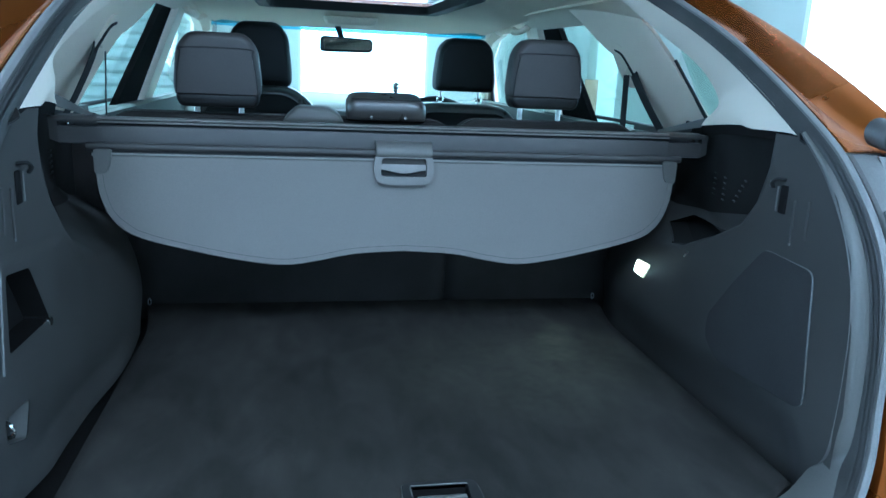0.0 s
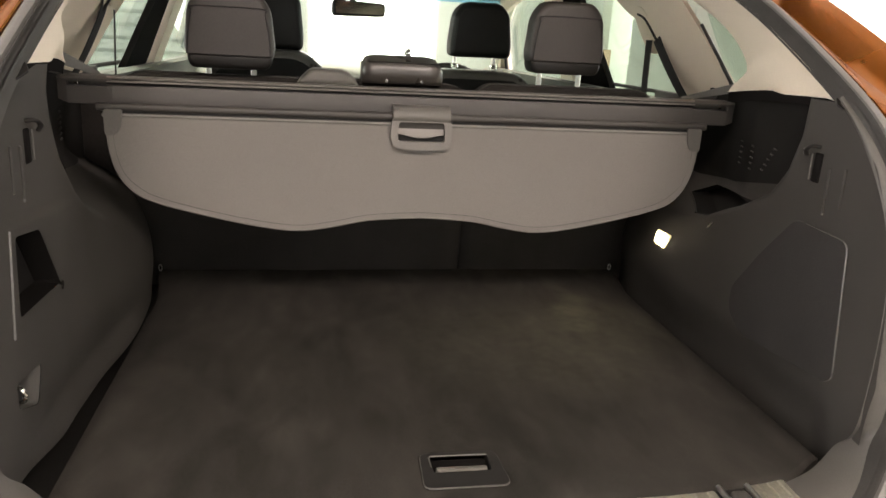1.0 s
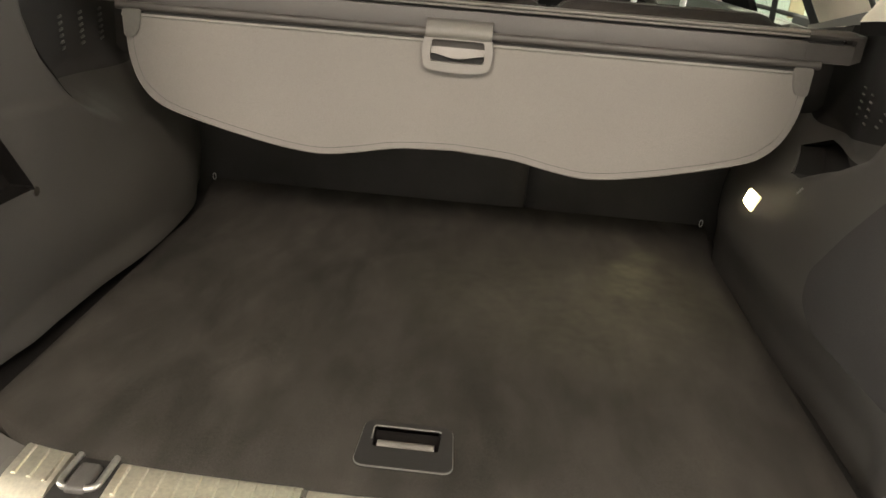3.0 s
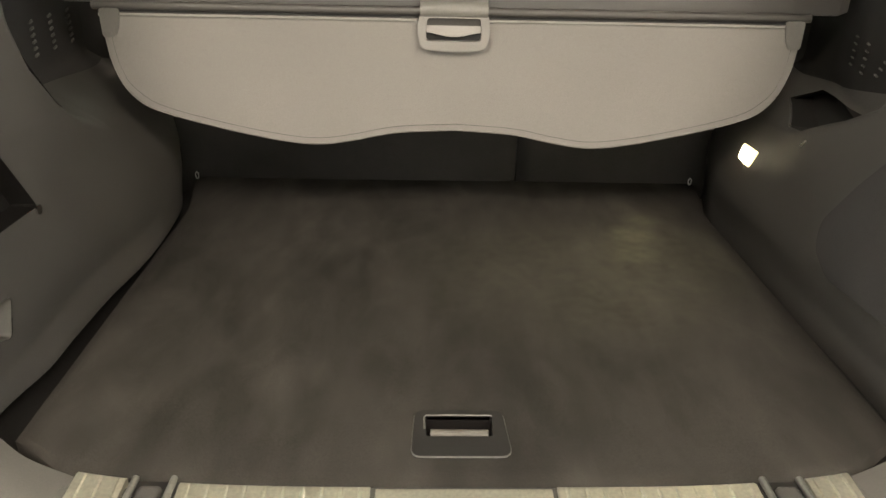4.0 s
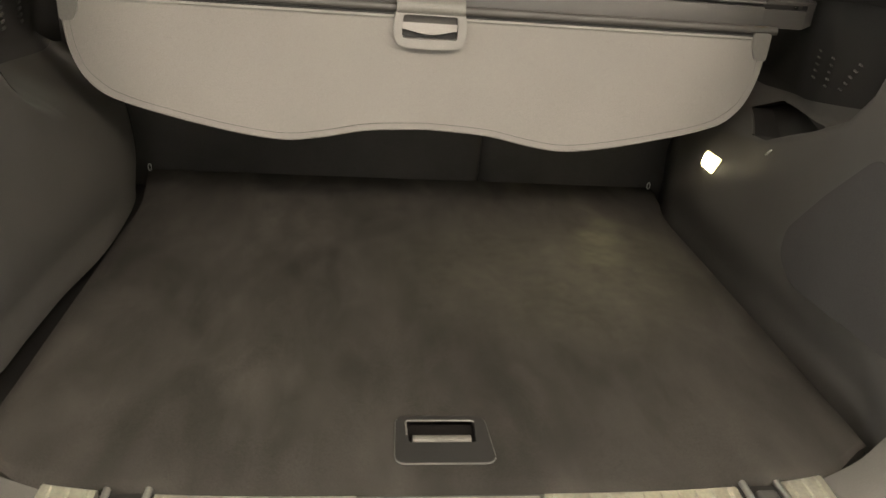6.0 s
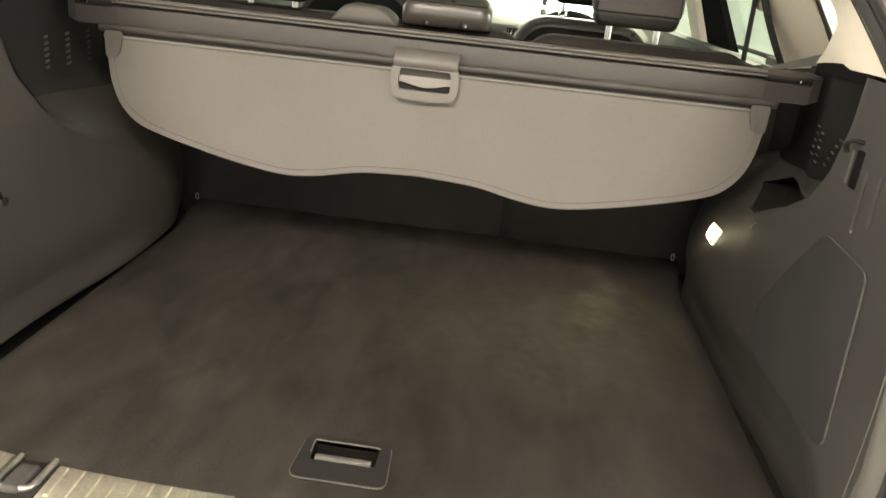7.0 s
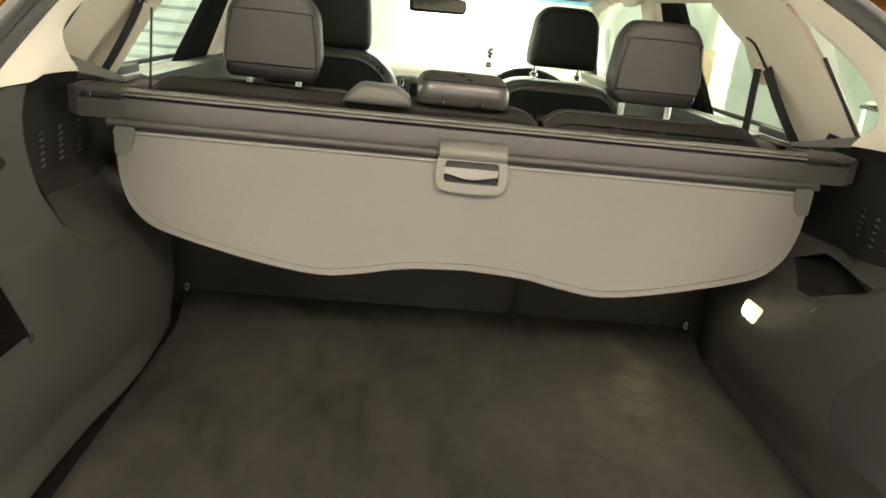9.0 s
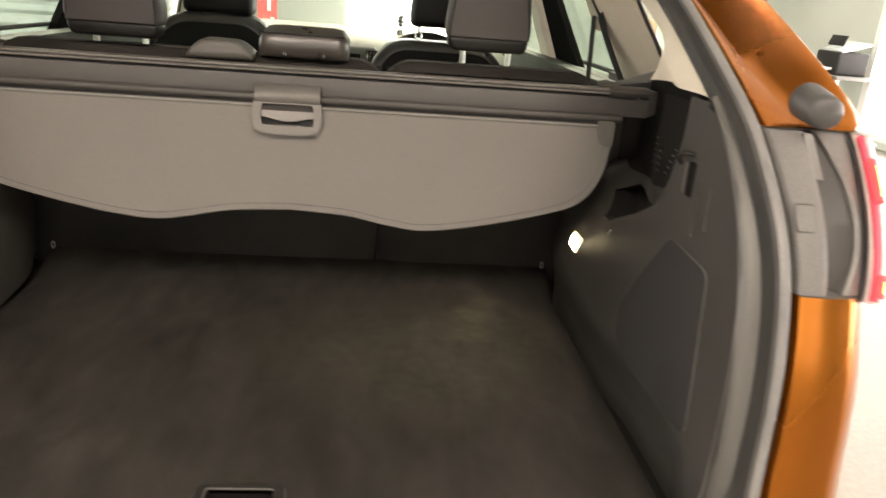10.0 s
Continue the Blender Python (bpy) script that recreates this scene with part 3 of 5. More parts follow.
def boot_fittings():
    # right storage panel
    poly = rounded([(0.252, 1.068), (0.130, 1.063), (0.104, 0.858), (0.118, 0.846), (0.345, 0.828), (0.388, 0.862), (0.392, 0.905), (0.330, 0.985)], 0.016, 4)
    part("storage_panel", slab(poly, lambda y, z, d: (lining_x(y, z) + 0.002 - d, y, z), 0.006), FELTLINER, trims[1], "felt-covered removable panel")
    part("panel_rim", tube([(lining_x(y, z) - 0.002, y, z) for y, z in poly], 0.0011, 6, closed=True), PANELRIM, trims[1], "thin rim round the cover panel")
    # boot lamp
    lamp = part("boot_lamp", slab(rounded([(0.654, 0.927), (0.661, 0.895), (0.716, 0.897), (0.720, 0.925)], 0.006, 3), lambda y, z, d: (lining_x(y, z) + 0.0012 - d, y, z), 0.003), LAMPLENS, trims[1], "lit warm white boot lamp")
    part("lamp_core", slab(rounded([(0.663, 0.923), (0.668, 0.899), (0.709, 0.901), (0.712, 0.921)], 0.005, 3), lambda y, z, d: (lining_x(y, z) - 0.0010 - d, y, z), 0.003), BOOTLAMP, lamp, "bright middle of the lamp lens")
    part("clip_pin", tube([(lining_x(0.505, 0.992) - 0.002, 0.51, 0.986), (lining_x(0.505, 0.992) - 0.002, 0.498, 0.998)], 0.0015, 6), POST, trims[1])
    # screw on the left pocket and the hook in its niche
    part("pocket_stud", tube([(-0.572, 0.309, 0.943), (-0.590, 0.309, 0.943)], 0.007, 10), CHROME, trims[-1])
    x = -lining_x(0.13, 0.85, -1)
    part("lashing_hook", tube(smooth_path([(x - 0.006, 0.128, 0.872), (x + 0.004, 0.126, 0.866), (x + 0.005, 0.127, 0.852), (x - 0.006, 0.130, 0.846)], 4), 0.0028, 8), CHROME, trims[-1])
    part("hook_base", rbox(0.012, 0.022, 0.036, 0.003, 2, pose(x - 0.010, 0.134, 0.858)), DARKPLASTIC, trims[-1])
    # lashing rings by the seat backs
    for s in (-1, 1):
        pts = [(s * (0.567 + 0.0035 * math.cos(a)), 0.972, 0.752 + 0.008 * math.sin(a)) for a in np.linspace(0, 2 * math.pi, 14)[:-1]]
        part("lashing_ring", tube(pts, 0.0014, 6, closed=True), LOOPSTEEL, car, "small steel lashing ring")


boot_fittings()


def under_floor():
    """The tray below the load floor, with the gutters on both sides."""
    part("floor_tray", rbox(1.42, 1.46, 0.03, 0.004, m=pose(0, 0.78, 0.684)), HOLLOW, car)
    for s in (-1, 1):
        part("seat_bolster", rbox(0.13, 0.12, 0.49, 0.03, 3, pose(s * 0.69, 1.065, 0.935)), VELVET, car, "black cloth side bolster beside the seat back")
        part("inner_wing", rbox(0.02, 0.90, 0.55, 0.004, m=pose(s * 0.735, 0.72, 0.93)), DARKPLASTIC, car)


under_floor()


# opening of the tailgate
SEAL = [(0.0, -0.085, 0.695), (0.30, -0.083, 0.697), (0.44, -0.07, 0.705), (0.530, -0.03, 0.735), (0.582, 0.005, 0.80), (0.592, 0.018, 0.88),
        (0.592, 0.030, 1.0), (0.588, 0.062, 1.11), (0.579, 0.125, 1.20), (0.571, 0.21, 1.27), (0.557, 0.43, 1.390), (0.524, 0.61, 1.474), (0.476, 0.715, 1.525), (0.39, 0.760, 1.548), (0.0, 0.775, 1.553)]
ring = [Vector(p) for p in SEAL] + [Vector((-p[0], p[1], p[2])) for p in reversed(SEAL[1:-1])]
PATHRING = smooth_path(ring, 6, closed=True)


def seal():
    def outwards(i):
        q = PATHRING[i]
        a, b = PATHRING[i - 1], PATHRING[(i + 1) % len(PATHRING)]
        d = (b - a).normalized()
        n = Vector((0, -0.94, 0.34))
        return d.cross(n).normalized() * (1 if d.cross(n).dot(q - Vector((0, 0.2, 1.1))) > 0 else -1), n
    # dark channel, two ribs and a groove
    profile = [(-0.0085, 0.022), (-0.0085, -0.002), (-0.0075, -0.0055), (-0.0065, -0.002), (-0.0060, 0.003), (-0.0048, 0.003), (-0.0042, -0.006), (-0.0032, -0.0095), (-0.0020, -0.006), (-0.0015, 0.000),
               (-0.0005, 0.000), (0.0000, -0.007), (0.0020, -0.0115), (0.0040, -0.008), (0.0050, 0.002), (0.0070, 0.004)]
    rings = []
    for i, q in enumerate(PATHRING):
        o, n = outwards(i)
        rings.append([q + o * a + n * -b for a, b in profile])
    rings.append(rings[0])
    part("tailgate_seal", loft(rings, closed=False, caps=False), RUBBER, car, "grey-black ribbed rubber seal round the boot opening")
    # broad pale lip outside the ribs
    flange = [(0.0062, 0.006), (0.0066, -0.006), (0.0085, -0.0105), (0.0130, -0.0125), (0.0190, -0.0115), (0.0230, -0.0075), (0.0250, -0.001), (0.0255, 0.022)]
    rings = []
    for i, q in enumerate(PATHRING):
        o, n = outwards(i)
        rings.append([q + o * a + n * -b for a, b in flange])
    rings.append(rings[0])
    part("seal_lip", loft(rings, closed=False, caps=False), SEALLIP, car, "broad grey outer lip of the seal")


seal()


def corner_trim(side):
    """Smooth rim that joins the sill and the floor's corner to the side lining and runs up to the seal."""
    outer = smooth_path(SEAL[2:10], 8)
    low = [(0.436, 0.019, 0.737), (0.510, 0.050, 0.740), (0.558, 0.070, 0.765), (lining_x(0.04, 0.822, side) - 0.003, 0.038, 0.822)]
    high = [(lining_x(edge_y(z), z, side) - 0.001, edge_y(z) + 0.004, z) for z in (1.0, 1.11, 1.20, 1.262)]
    inner = smooth_path(low + high, 8)

    def f(u, v):
        i = u * (len(outer) - 1)
        k = min(int(i), len(outer) - 2)
        p = inner[k].lerp(inner[k + 1], i - k).lerp(outer[k].lerp(outer[k + 1], i - k), v)
        lift = 0.008 * math.sin(math.pi * v)
        return (side * (p.x - lift * u), p.y - lift * 0.4, p.z + lift * (1 - u))
    # rim colour is raised above the lining's because it faces the light
    part("rim_trim", sheet(56, 8, f), RIM, car, "smooth grey rim trim inside the seal, paler for facing light")


for s in (-1, 1):
    corner_trim(s)


def sill():
    ob = part("sill_trim", loft([[(x, 0.004, 0.715), (x, 0.004, 0.738), (x, -0.002, 0.742), (x, -0.05, 0.740), (x, -0.085, 0.722), (x, -0.09, 0.69), (x, 0.0, 0.69)] for x in np.linspace(-0.45, 0.45, 13)]),
              GREYPLASTIC, car, "pale grey plastic sill of the boot opening")

    def curve(x):
        return -0.003 + 0.024 * abs(x / 0.44) ** 4

    def plate(x0, x1, name, mat, lift, label):
        rings = []
        for x in np.linspace(x0, x1, 7):
            y = curve(x)
            rings.append([(x, y - 0.001, 0.738), (x, y - 0.001, 0.747 + lift), (x, y - 0.006, 0.749 + lift), (x, y - 0.055, 0.747 + lift), (x, y - 0.085, 0.735 + lift), (x, y - 0.088, 0.725)])
        return part(name, loft(rings), mat, ob, label)
    for x0, x1 in ((-0.436, -0.378), (-0.318, -0.108), (0.100, 0.326), (0.386, 0.440)):
        plate(x0, x1, "scuff_plate", STEEL, 0.0, "brushed metal scuff plate with raised ribs")
        n = max(2, round((x1 - x0) / 0.021))
        for k in range(n):
            x = x0 + (k + 0.5) * (x1 - x0) / n
            y = curve(x)
            part("scuff_rib", tube([(x, y - 0.006, 0.7485), (x + 0.001, y - 0.05, 0.7475)], 0.0028, 6), STEEL, ob)
    plate(-0.102, 0.094, "scuff_middle", STEEL, -0.003, "smooth middle of the metal sill plate")
    for x in (-0.345, 0.354):
        part("latch_bed", rbox(0.056, 0.085, 0.012, 0.003, m=pose(x, -0.04, 0.744)), DARKPLASTIC, ob)
        part("latch_block", rbox(0.026, 0.045, 0.020, 0.006, 3, m=pose(x, -0.032, 0.747)), CASE, ob)
        pts = [(u + x, v, 0.7525) for u, v in [(-0.021, 0.004)] + rounded([(-0.021, 0.004), (-0.021, -0.048), (0.021, -0.048), (0.021, 0.004)], 0.012, 5)[6:18] + [(0.021, 0.004)]]
        part("latch_loop", tube(pts, 0.0040, 10), LOOPSTEEL, ob, "grey steel latch loop")


sill()


# ---- load floor ----
def load_floor():
    lf = thing("load_floor", "black carpeted boot floor board with a pull handle", "floor board", at=(0, 0, 0.72))
    xs = sorted(set(np.round(np.r_[np.linspace(-0.545, 0.545, 60), -0.054, 0.043], 4)))
    ts = sorted(set(np.round(np.r_[np.linspace(0, 1, 60), 0.0800, 0.1330], 4)))
    bm = bmesh.new()

    def point(x, t):
        front = -0.001 + 0.024 * abs(x / 0.44) ** 4 + 0.035 * float(step(0.44, 0.545, abs(x)))
        y = front * (1 - t) ** 8 + t * 1.0
        half = 0.545 + 0.012 * float(step(0.75, 1.0, y))
        rim = min(1, (half - abs(x)) / 0.012, (y - front + 1e-4) / 0.010)
        z = 0.018 - 0.008 * (1 - max(0, rim)) ** 2 + 0.0012 * noise.noise((x * 7, y * 7, 0))
        return (x * (1.016 if x > 0 else 1.0) * (1 + 0.05 * float(step(0.80, 1.0, y))), y, z)
    grid = [[bm.verts.new(point(x, t)) for t in ts] for x in xs]
    for i in range(len(xs) - 1):
        for j in range(len(ts) - 1):
            if -0.0545 < xs[i] < 0.0425 and 0.0795 < ts[j] < 0.1325:
                continue
            bm.faces.new((grid[i][j], grid[i + 1][j], grid[i + 1][j + 1], grid[i][j + 1]))
    rim = [e for e in bm.edges if e.is_boundary]
    made = bmesh.ops.extrude_edge_only(bm, edges=rim)["geom"]
    for v in made:
        if isinstance(v, bmesh.types.BMVert):
            v.co.z -= 0.02
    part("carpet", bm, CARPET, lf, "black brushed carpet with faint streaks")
    shape = rounded([(-0.060, 0.137), (0.051, 0.137), (0.056, 0.052), (-0.064, 0.052)], 0.014, 5)
    well = rounded([(-0.048, 0.127), (0.038, 0.127), (0.036, 0.087), (-0.046, 0.087)], 0.004, 3)
    h = part("handle_plate", slab(shape, lambda u, v, d: (u, v, 0.0225 - d), 0.007, [well]), DARKPLASTIC, lf, "black plastic handle plate")
    part("plate_rim", tube([(u, v, 0.0208) for u, v in shape], 0.0013, 6, closed=True), RIM, h, "pale edge of the plate")
    # recess and its walls are blacker than the plate, for the shade inside
    part("recess", slab([(-0.056, 0.136), (0.046, 0.136), (0.046, 0.080), (-0.056, 0.080)], lambda u, v, d: (u, v, -0.012 - d), 0.003), LINER, h)
    grip = [(0.0895, 0.0195), (0.0905, 0.0225), (0.0945, 0.0235), (0.1010, 0.0215), (0.1045, 0.0165), (0.1035, 0.0110), (0.0950, 0.0100), (0.0900, 0.0130)]
    part("grip", loft([[(x, y, z) for y, z in grip] for x in np.linspace(-0.0405, 0.0305, 5)]), GRIP, h, "worn grey grip bar")
    part("recess_wall", loft([[(u, v, z) for u, v in well] for z in (0.0205, 0.006, -0.012)], caps=False), LINER, h)
    part("opening_rim", tube([(u, v, 0.0224) for u, v in ((-0.0480, 0.100), (-0.0485, 0.124), (-0.046, 0.1275), (0.034, 0.1275), (0.0378, 0.1255))], 0.0011, 6), GREYPLASTIC, h, "pale edge of the opening")


load_floor()


# ---- load cover ----
def load_cover():
    lc = thing("load_cover", "grey retractable load cover with its flap hanging from the cassette", "load cover", at=(0, 0.66, 1.19))
    o = Vector((0, 0.66, 1.19))

    def rel(p):
        return Vector(p) - o
    prof = [(0.652, 1.166), (0.6525, 1.2005), (0.654, 1.2030), (0.668, 1.2035), (0.668, 1.2085), (0.676, 1.2075), (0.725, 1.200), (0.748, 1.188), (0.750, 1.170), (0.725, 1.158), (0.665, 1.158)]
    part("cassette", loft([[rel((x, y, z)) for y, z in prof] for x in (-0.578, 0.570)]), CASE, lc, "charcoal cassette housing")
    lip = [(0.6520, 1.2080), (0.6508, 1.2098), (0.6520, 1.2116), (0.6548, 1.2128), (0.6528, 1.2148), (0.6540, 1.2178), (0.6580, 1.2195), (0.665, 1.2198), (0.6695, 1.2165), (0.6695, 1.2085)]
    # lighter material than the cassette stands in for light from above
    part("top_lip", loft([[rel((x, y, z)) for y, z in lip] for x in (-0.578, 0.570)]), RAIL, lc, "satin rail along the cassette top, paler for top light")
    for y, z, r in ((0.6535, 1.2166, 0.0014), (0.6514, 1.2098, 0.0011)):
        part("rail_line", tube([rel((-0.577, y, z)), rel((0.569, y, z))], r, 6), HANDLE, lc, "thin bright rail line")
    part("rail_shadow_gap", tube([rel((-0.577, 0.6545, 1.2131)), rel((0.569, 0.6545, 1.2131))], 0.0012, 6), STRAP, lc, "black joint between the rail ridges")
    # strip blackens the groove, which is dark only through its depth
    part("groove_shade", rbox(1.148, 0.004, 0.0044, 0, m=Matrix.Translation(rel((-0.004, 0.6632, 1.2058)))), STRAP, lc, "black strip for the shade in the groove under the rail")
    for s in (-1, 1):
        big = [(0.6518, 1.170), (0.6522, 1.2000), (0.667, 1.2010), (0.667, 1.2080), (0.6512, 1.2088), (0.6502, 1.2135), (0.6527, 1.2174), (0.6600, 1.2199), (0.672, 1.2210), (0.726, 1.2170), (0.750, 1.203), (0.752, 1.172), (0.66, 1.168)]
        cap = part("end_cap", loft([[rel((s * x, y, z)) for y, z in big] for x in (0.5695, 0.640, 0.646)]), CASE, lc, "charcoal cassette end cap")
        end = [(y + 0.004 * (y < 0.70), min(max(z, 1.176), 1.217)) for y, z in big]
        part("cap_end", loft([[rel((s * x, y, z)) for y, z in q] for x, q in ((0.646, [(y, 1.196 + (z - 1.196) * 0.99) for y, z in big if not (1.2005 < z < 1.2085)]), (0.662, [(y, z) for (y, z), (_, zz) in zip(end, big) if not (1.2005 < zz < 1.2085)]))]), CASE, cap)
        part("cap_button", rbox(0.006, 0.006, 0.0055, 0.0015, 2, Matrix.Translation(rel((s * 0.630, 0.660, 1.2045)))), CHROME, cap, "small bright release button")
    part("pull_rod", tube([rel((-0.594, 0.638, 1.1665)), rel((0.592, 0.638, 1.1665))], 0.0072, 12), CASE, lc, "round bar that carries the flap")
    part("rod_clamp", loft([[rel((x, y, z)) for y, z in ((0.6400, 1.1545), (0.6335, 1.1543), (0.6318, 1.1520), (0.6335, 1.1488), (0.6400, 1.1485))] for x in (-0.585, 0.583)]), FINTRIM, lc, "flat strip that clamps the flap")
    part("rod_joint", rbox(1.170, 0.004, 0.006, 0, m=Matrix.Translation(rel((-0.001, 0.6400, 1.1570)))), STRAP, lc, "black joint under the bar")

    # hanging flap: lower edge as a curve over x
    ex = (0.0, 0.10, 0.175, 0.237, 0.31, 0.41, 0.49, 0.53, 0.558, 0.573, 0.578)
    ez = (0.972, 0.966, 0.952, 0.945, 0.953, 0.973, 0.993, 1.010, 1.040, 1.080, 1.12)
    fine = smooth_path([(x, z, 0) for x, z in zip(ex, ez)], 6)
    fx, fz = [p.x for p in fine], [p.y for p in fine]

    def low(x):
        return float(np.interp(abs(x), fx, fz))

    def sag(x, k):
        return 0.637 - 0.022 * k + 0.004 * math.sin(math.pi * k) + (0.0022 * math.sin(7 * x + 2) + 0.0012 * math.sin(17 * x + 0.6 + 4 * k)) * k

    def f(u, v):
        x = -0.578 + 1.156 * u
        x = 0.578 * math.sin(math.pi / 2 * (2 * u - 1)) * 0.55 + x * 0.45
        zl = low(x)
        z = 1.155 + (zl - 1.155) * v
        return rel((x, sag(x, (1.155 - z) / 0.21), z))
    part("flap", sheet(110, 18, f, 0.0025), VINYL, lc, "grey grained vinyl flap with a waved lower hem")
    hem = [rel((s * x, sag(s * x, (1.155 - z) / 0.21) - 0.001, z)) for s in (-1, 1) for x, z in (zip(reversed(fx), reversed(fz)) if s < 0 else list(zip(fx, fz))[1:])]
    part("hem", tube(hem, 0.0024, 6), VINYL, lc, "darker bound hem")
    stitch = [rel((s * max(0, x - 0.010 * step(0.45, 0.578, x)), sag(s * x, (1.155 - z) / 0.21) - 0.0022, z + 0.010 * (1 - float(step(0.53, 0.578, x))))) for s in (-1, 1) for x, z in (zip(reversed(fx), reversed(fz)) if s < 0 else list(zip(fx, fz))[1:])]
    part("hem_seam", tube(stitch, 0.00045, 5), CASE, lc)
    for s in (-1, 1):
        tab = rounded([(s * 0.581, 1.163), (s * 0.548, 1.163), (s * 0.553, 1.132), (s * 0.561, 1.117), (s * 0.581, 1.116)], 0.006, 3)
        part("corner_stiffener", slab(tab, lambda u, v, d: rel((u, 0.6305 - d, v)), 0.003), GREYPLASTIC, lc, "stiff plastic flap corner")

    # pull handle
    cx = -0.0048
    outer = rounded([(-0.0580, 1.166), (0.0580, 1.166), (0.0600, 1.130), (0.0520, 1.109), (0.020, 1.1055), (-0.020, 1.1055), (-0.0520, 1.109), (-0.0600, 1.130)], 0.013, 5)
    inner = rounded([(-0.0440, 1.158), (0.0440, 1.158), (0.0460, 1.135), (0.0450, 1.1215), (-0.0450, 1.1215), (-0.0460, 1.135)], 0.006, 5)

    def front(v):
        return 0.6165 + 0.006 * (v - 1.1) / 0.06
    h = part("pull_handle", slab(outer, lambda u, v, d: rel((u + cx, front(v) + d, v)), 0.009, [inner]), HANDLE, lc, "pale grey plastic pull handle")
    # shade inside the well is put into black and dark grey plates
    part("handle_well", slab(outer, lambda u, v, d: rel((u * 0.92 + cx, 0.6325 + d, 1.139 + (v - 1.136) * 0.80)), 0.002), STRAP, h, "handle well, black for its shade")
    wall = [(u, v) for u, v in inner]
    part("well_wall", loft([[rel((u + cx, front(v) + d, v)) for u, v in wall] for d in (0.0088, 0.014)], caps=False), CASE, h)

    def roof_of_well(u, v):
        return rel((cx - 0.0455 + 0.091 * u, 0.6310 - 0.006 * v ** 2, 1.137 + 0.0235 * v))
    part("well_top", sheet(8, 6, roof_of_well, 0.001), CASE, h, "upper face of the well, its shade set in dark grey")

    def lip_face(u, v):
        x = cx - 0.0452 + 0.0904 * u
        wave = 0.5 - 0.5 * math.cos(2 * math.pi * u)
        low = 1.1350 - 0.0065 * wave ** 0.8
        return rel((x, 0.6255 - 0.0035 * wave * (1 - v) + 0.003 * v, low + (1.1455 - low) * v))
    part("finger_lip", sheet(18, 5, lip_face, 0.0018), HANDLE, h, "curved finger lip")
    clip = [(0.652, 1.1885), (0.640, 1.1885), (0.631, 1.1855), (0.6235, 1.1795), (0.6195, 1.1715), (0.6195, 1.1645), (0.6225, 1.1600), (0.630, 1.1605), (0.634, 1.172), (0.652, 1.183)]
    part("handle_clip", loft([[rel((cx + x, y, z)) for y, z in clip] for x in (-0.0555, 0.0555)]), GREYPLASTIC, h, "rounded clip round the bar")


load_cover()


# ---- upper lining ----
A_LINE = [(0.566, 0.204, 1.262), (0.557, 0.296, 1.318), (0.552, 0.366, 1.356), (0.547, 0.436, 1.393), (0.506, 0.616, 1.472), (0.458, 0.716, 1.524), (0.39, 0.766, 1.550)]
B_LINE = [(0.648, 0.668, 1.232), (0.648, 0.65, 1.255), (0.666, 0.64, 1.284), (0.65, 0.648, 1.326), (0.614, 0.675, 1.374), (0.567, 0.76, 1.434), (0.535, 0.86, 1.5)]


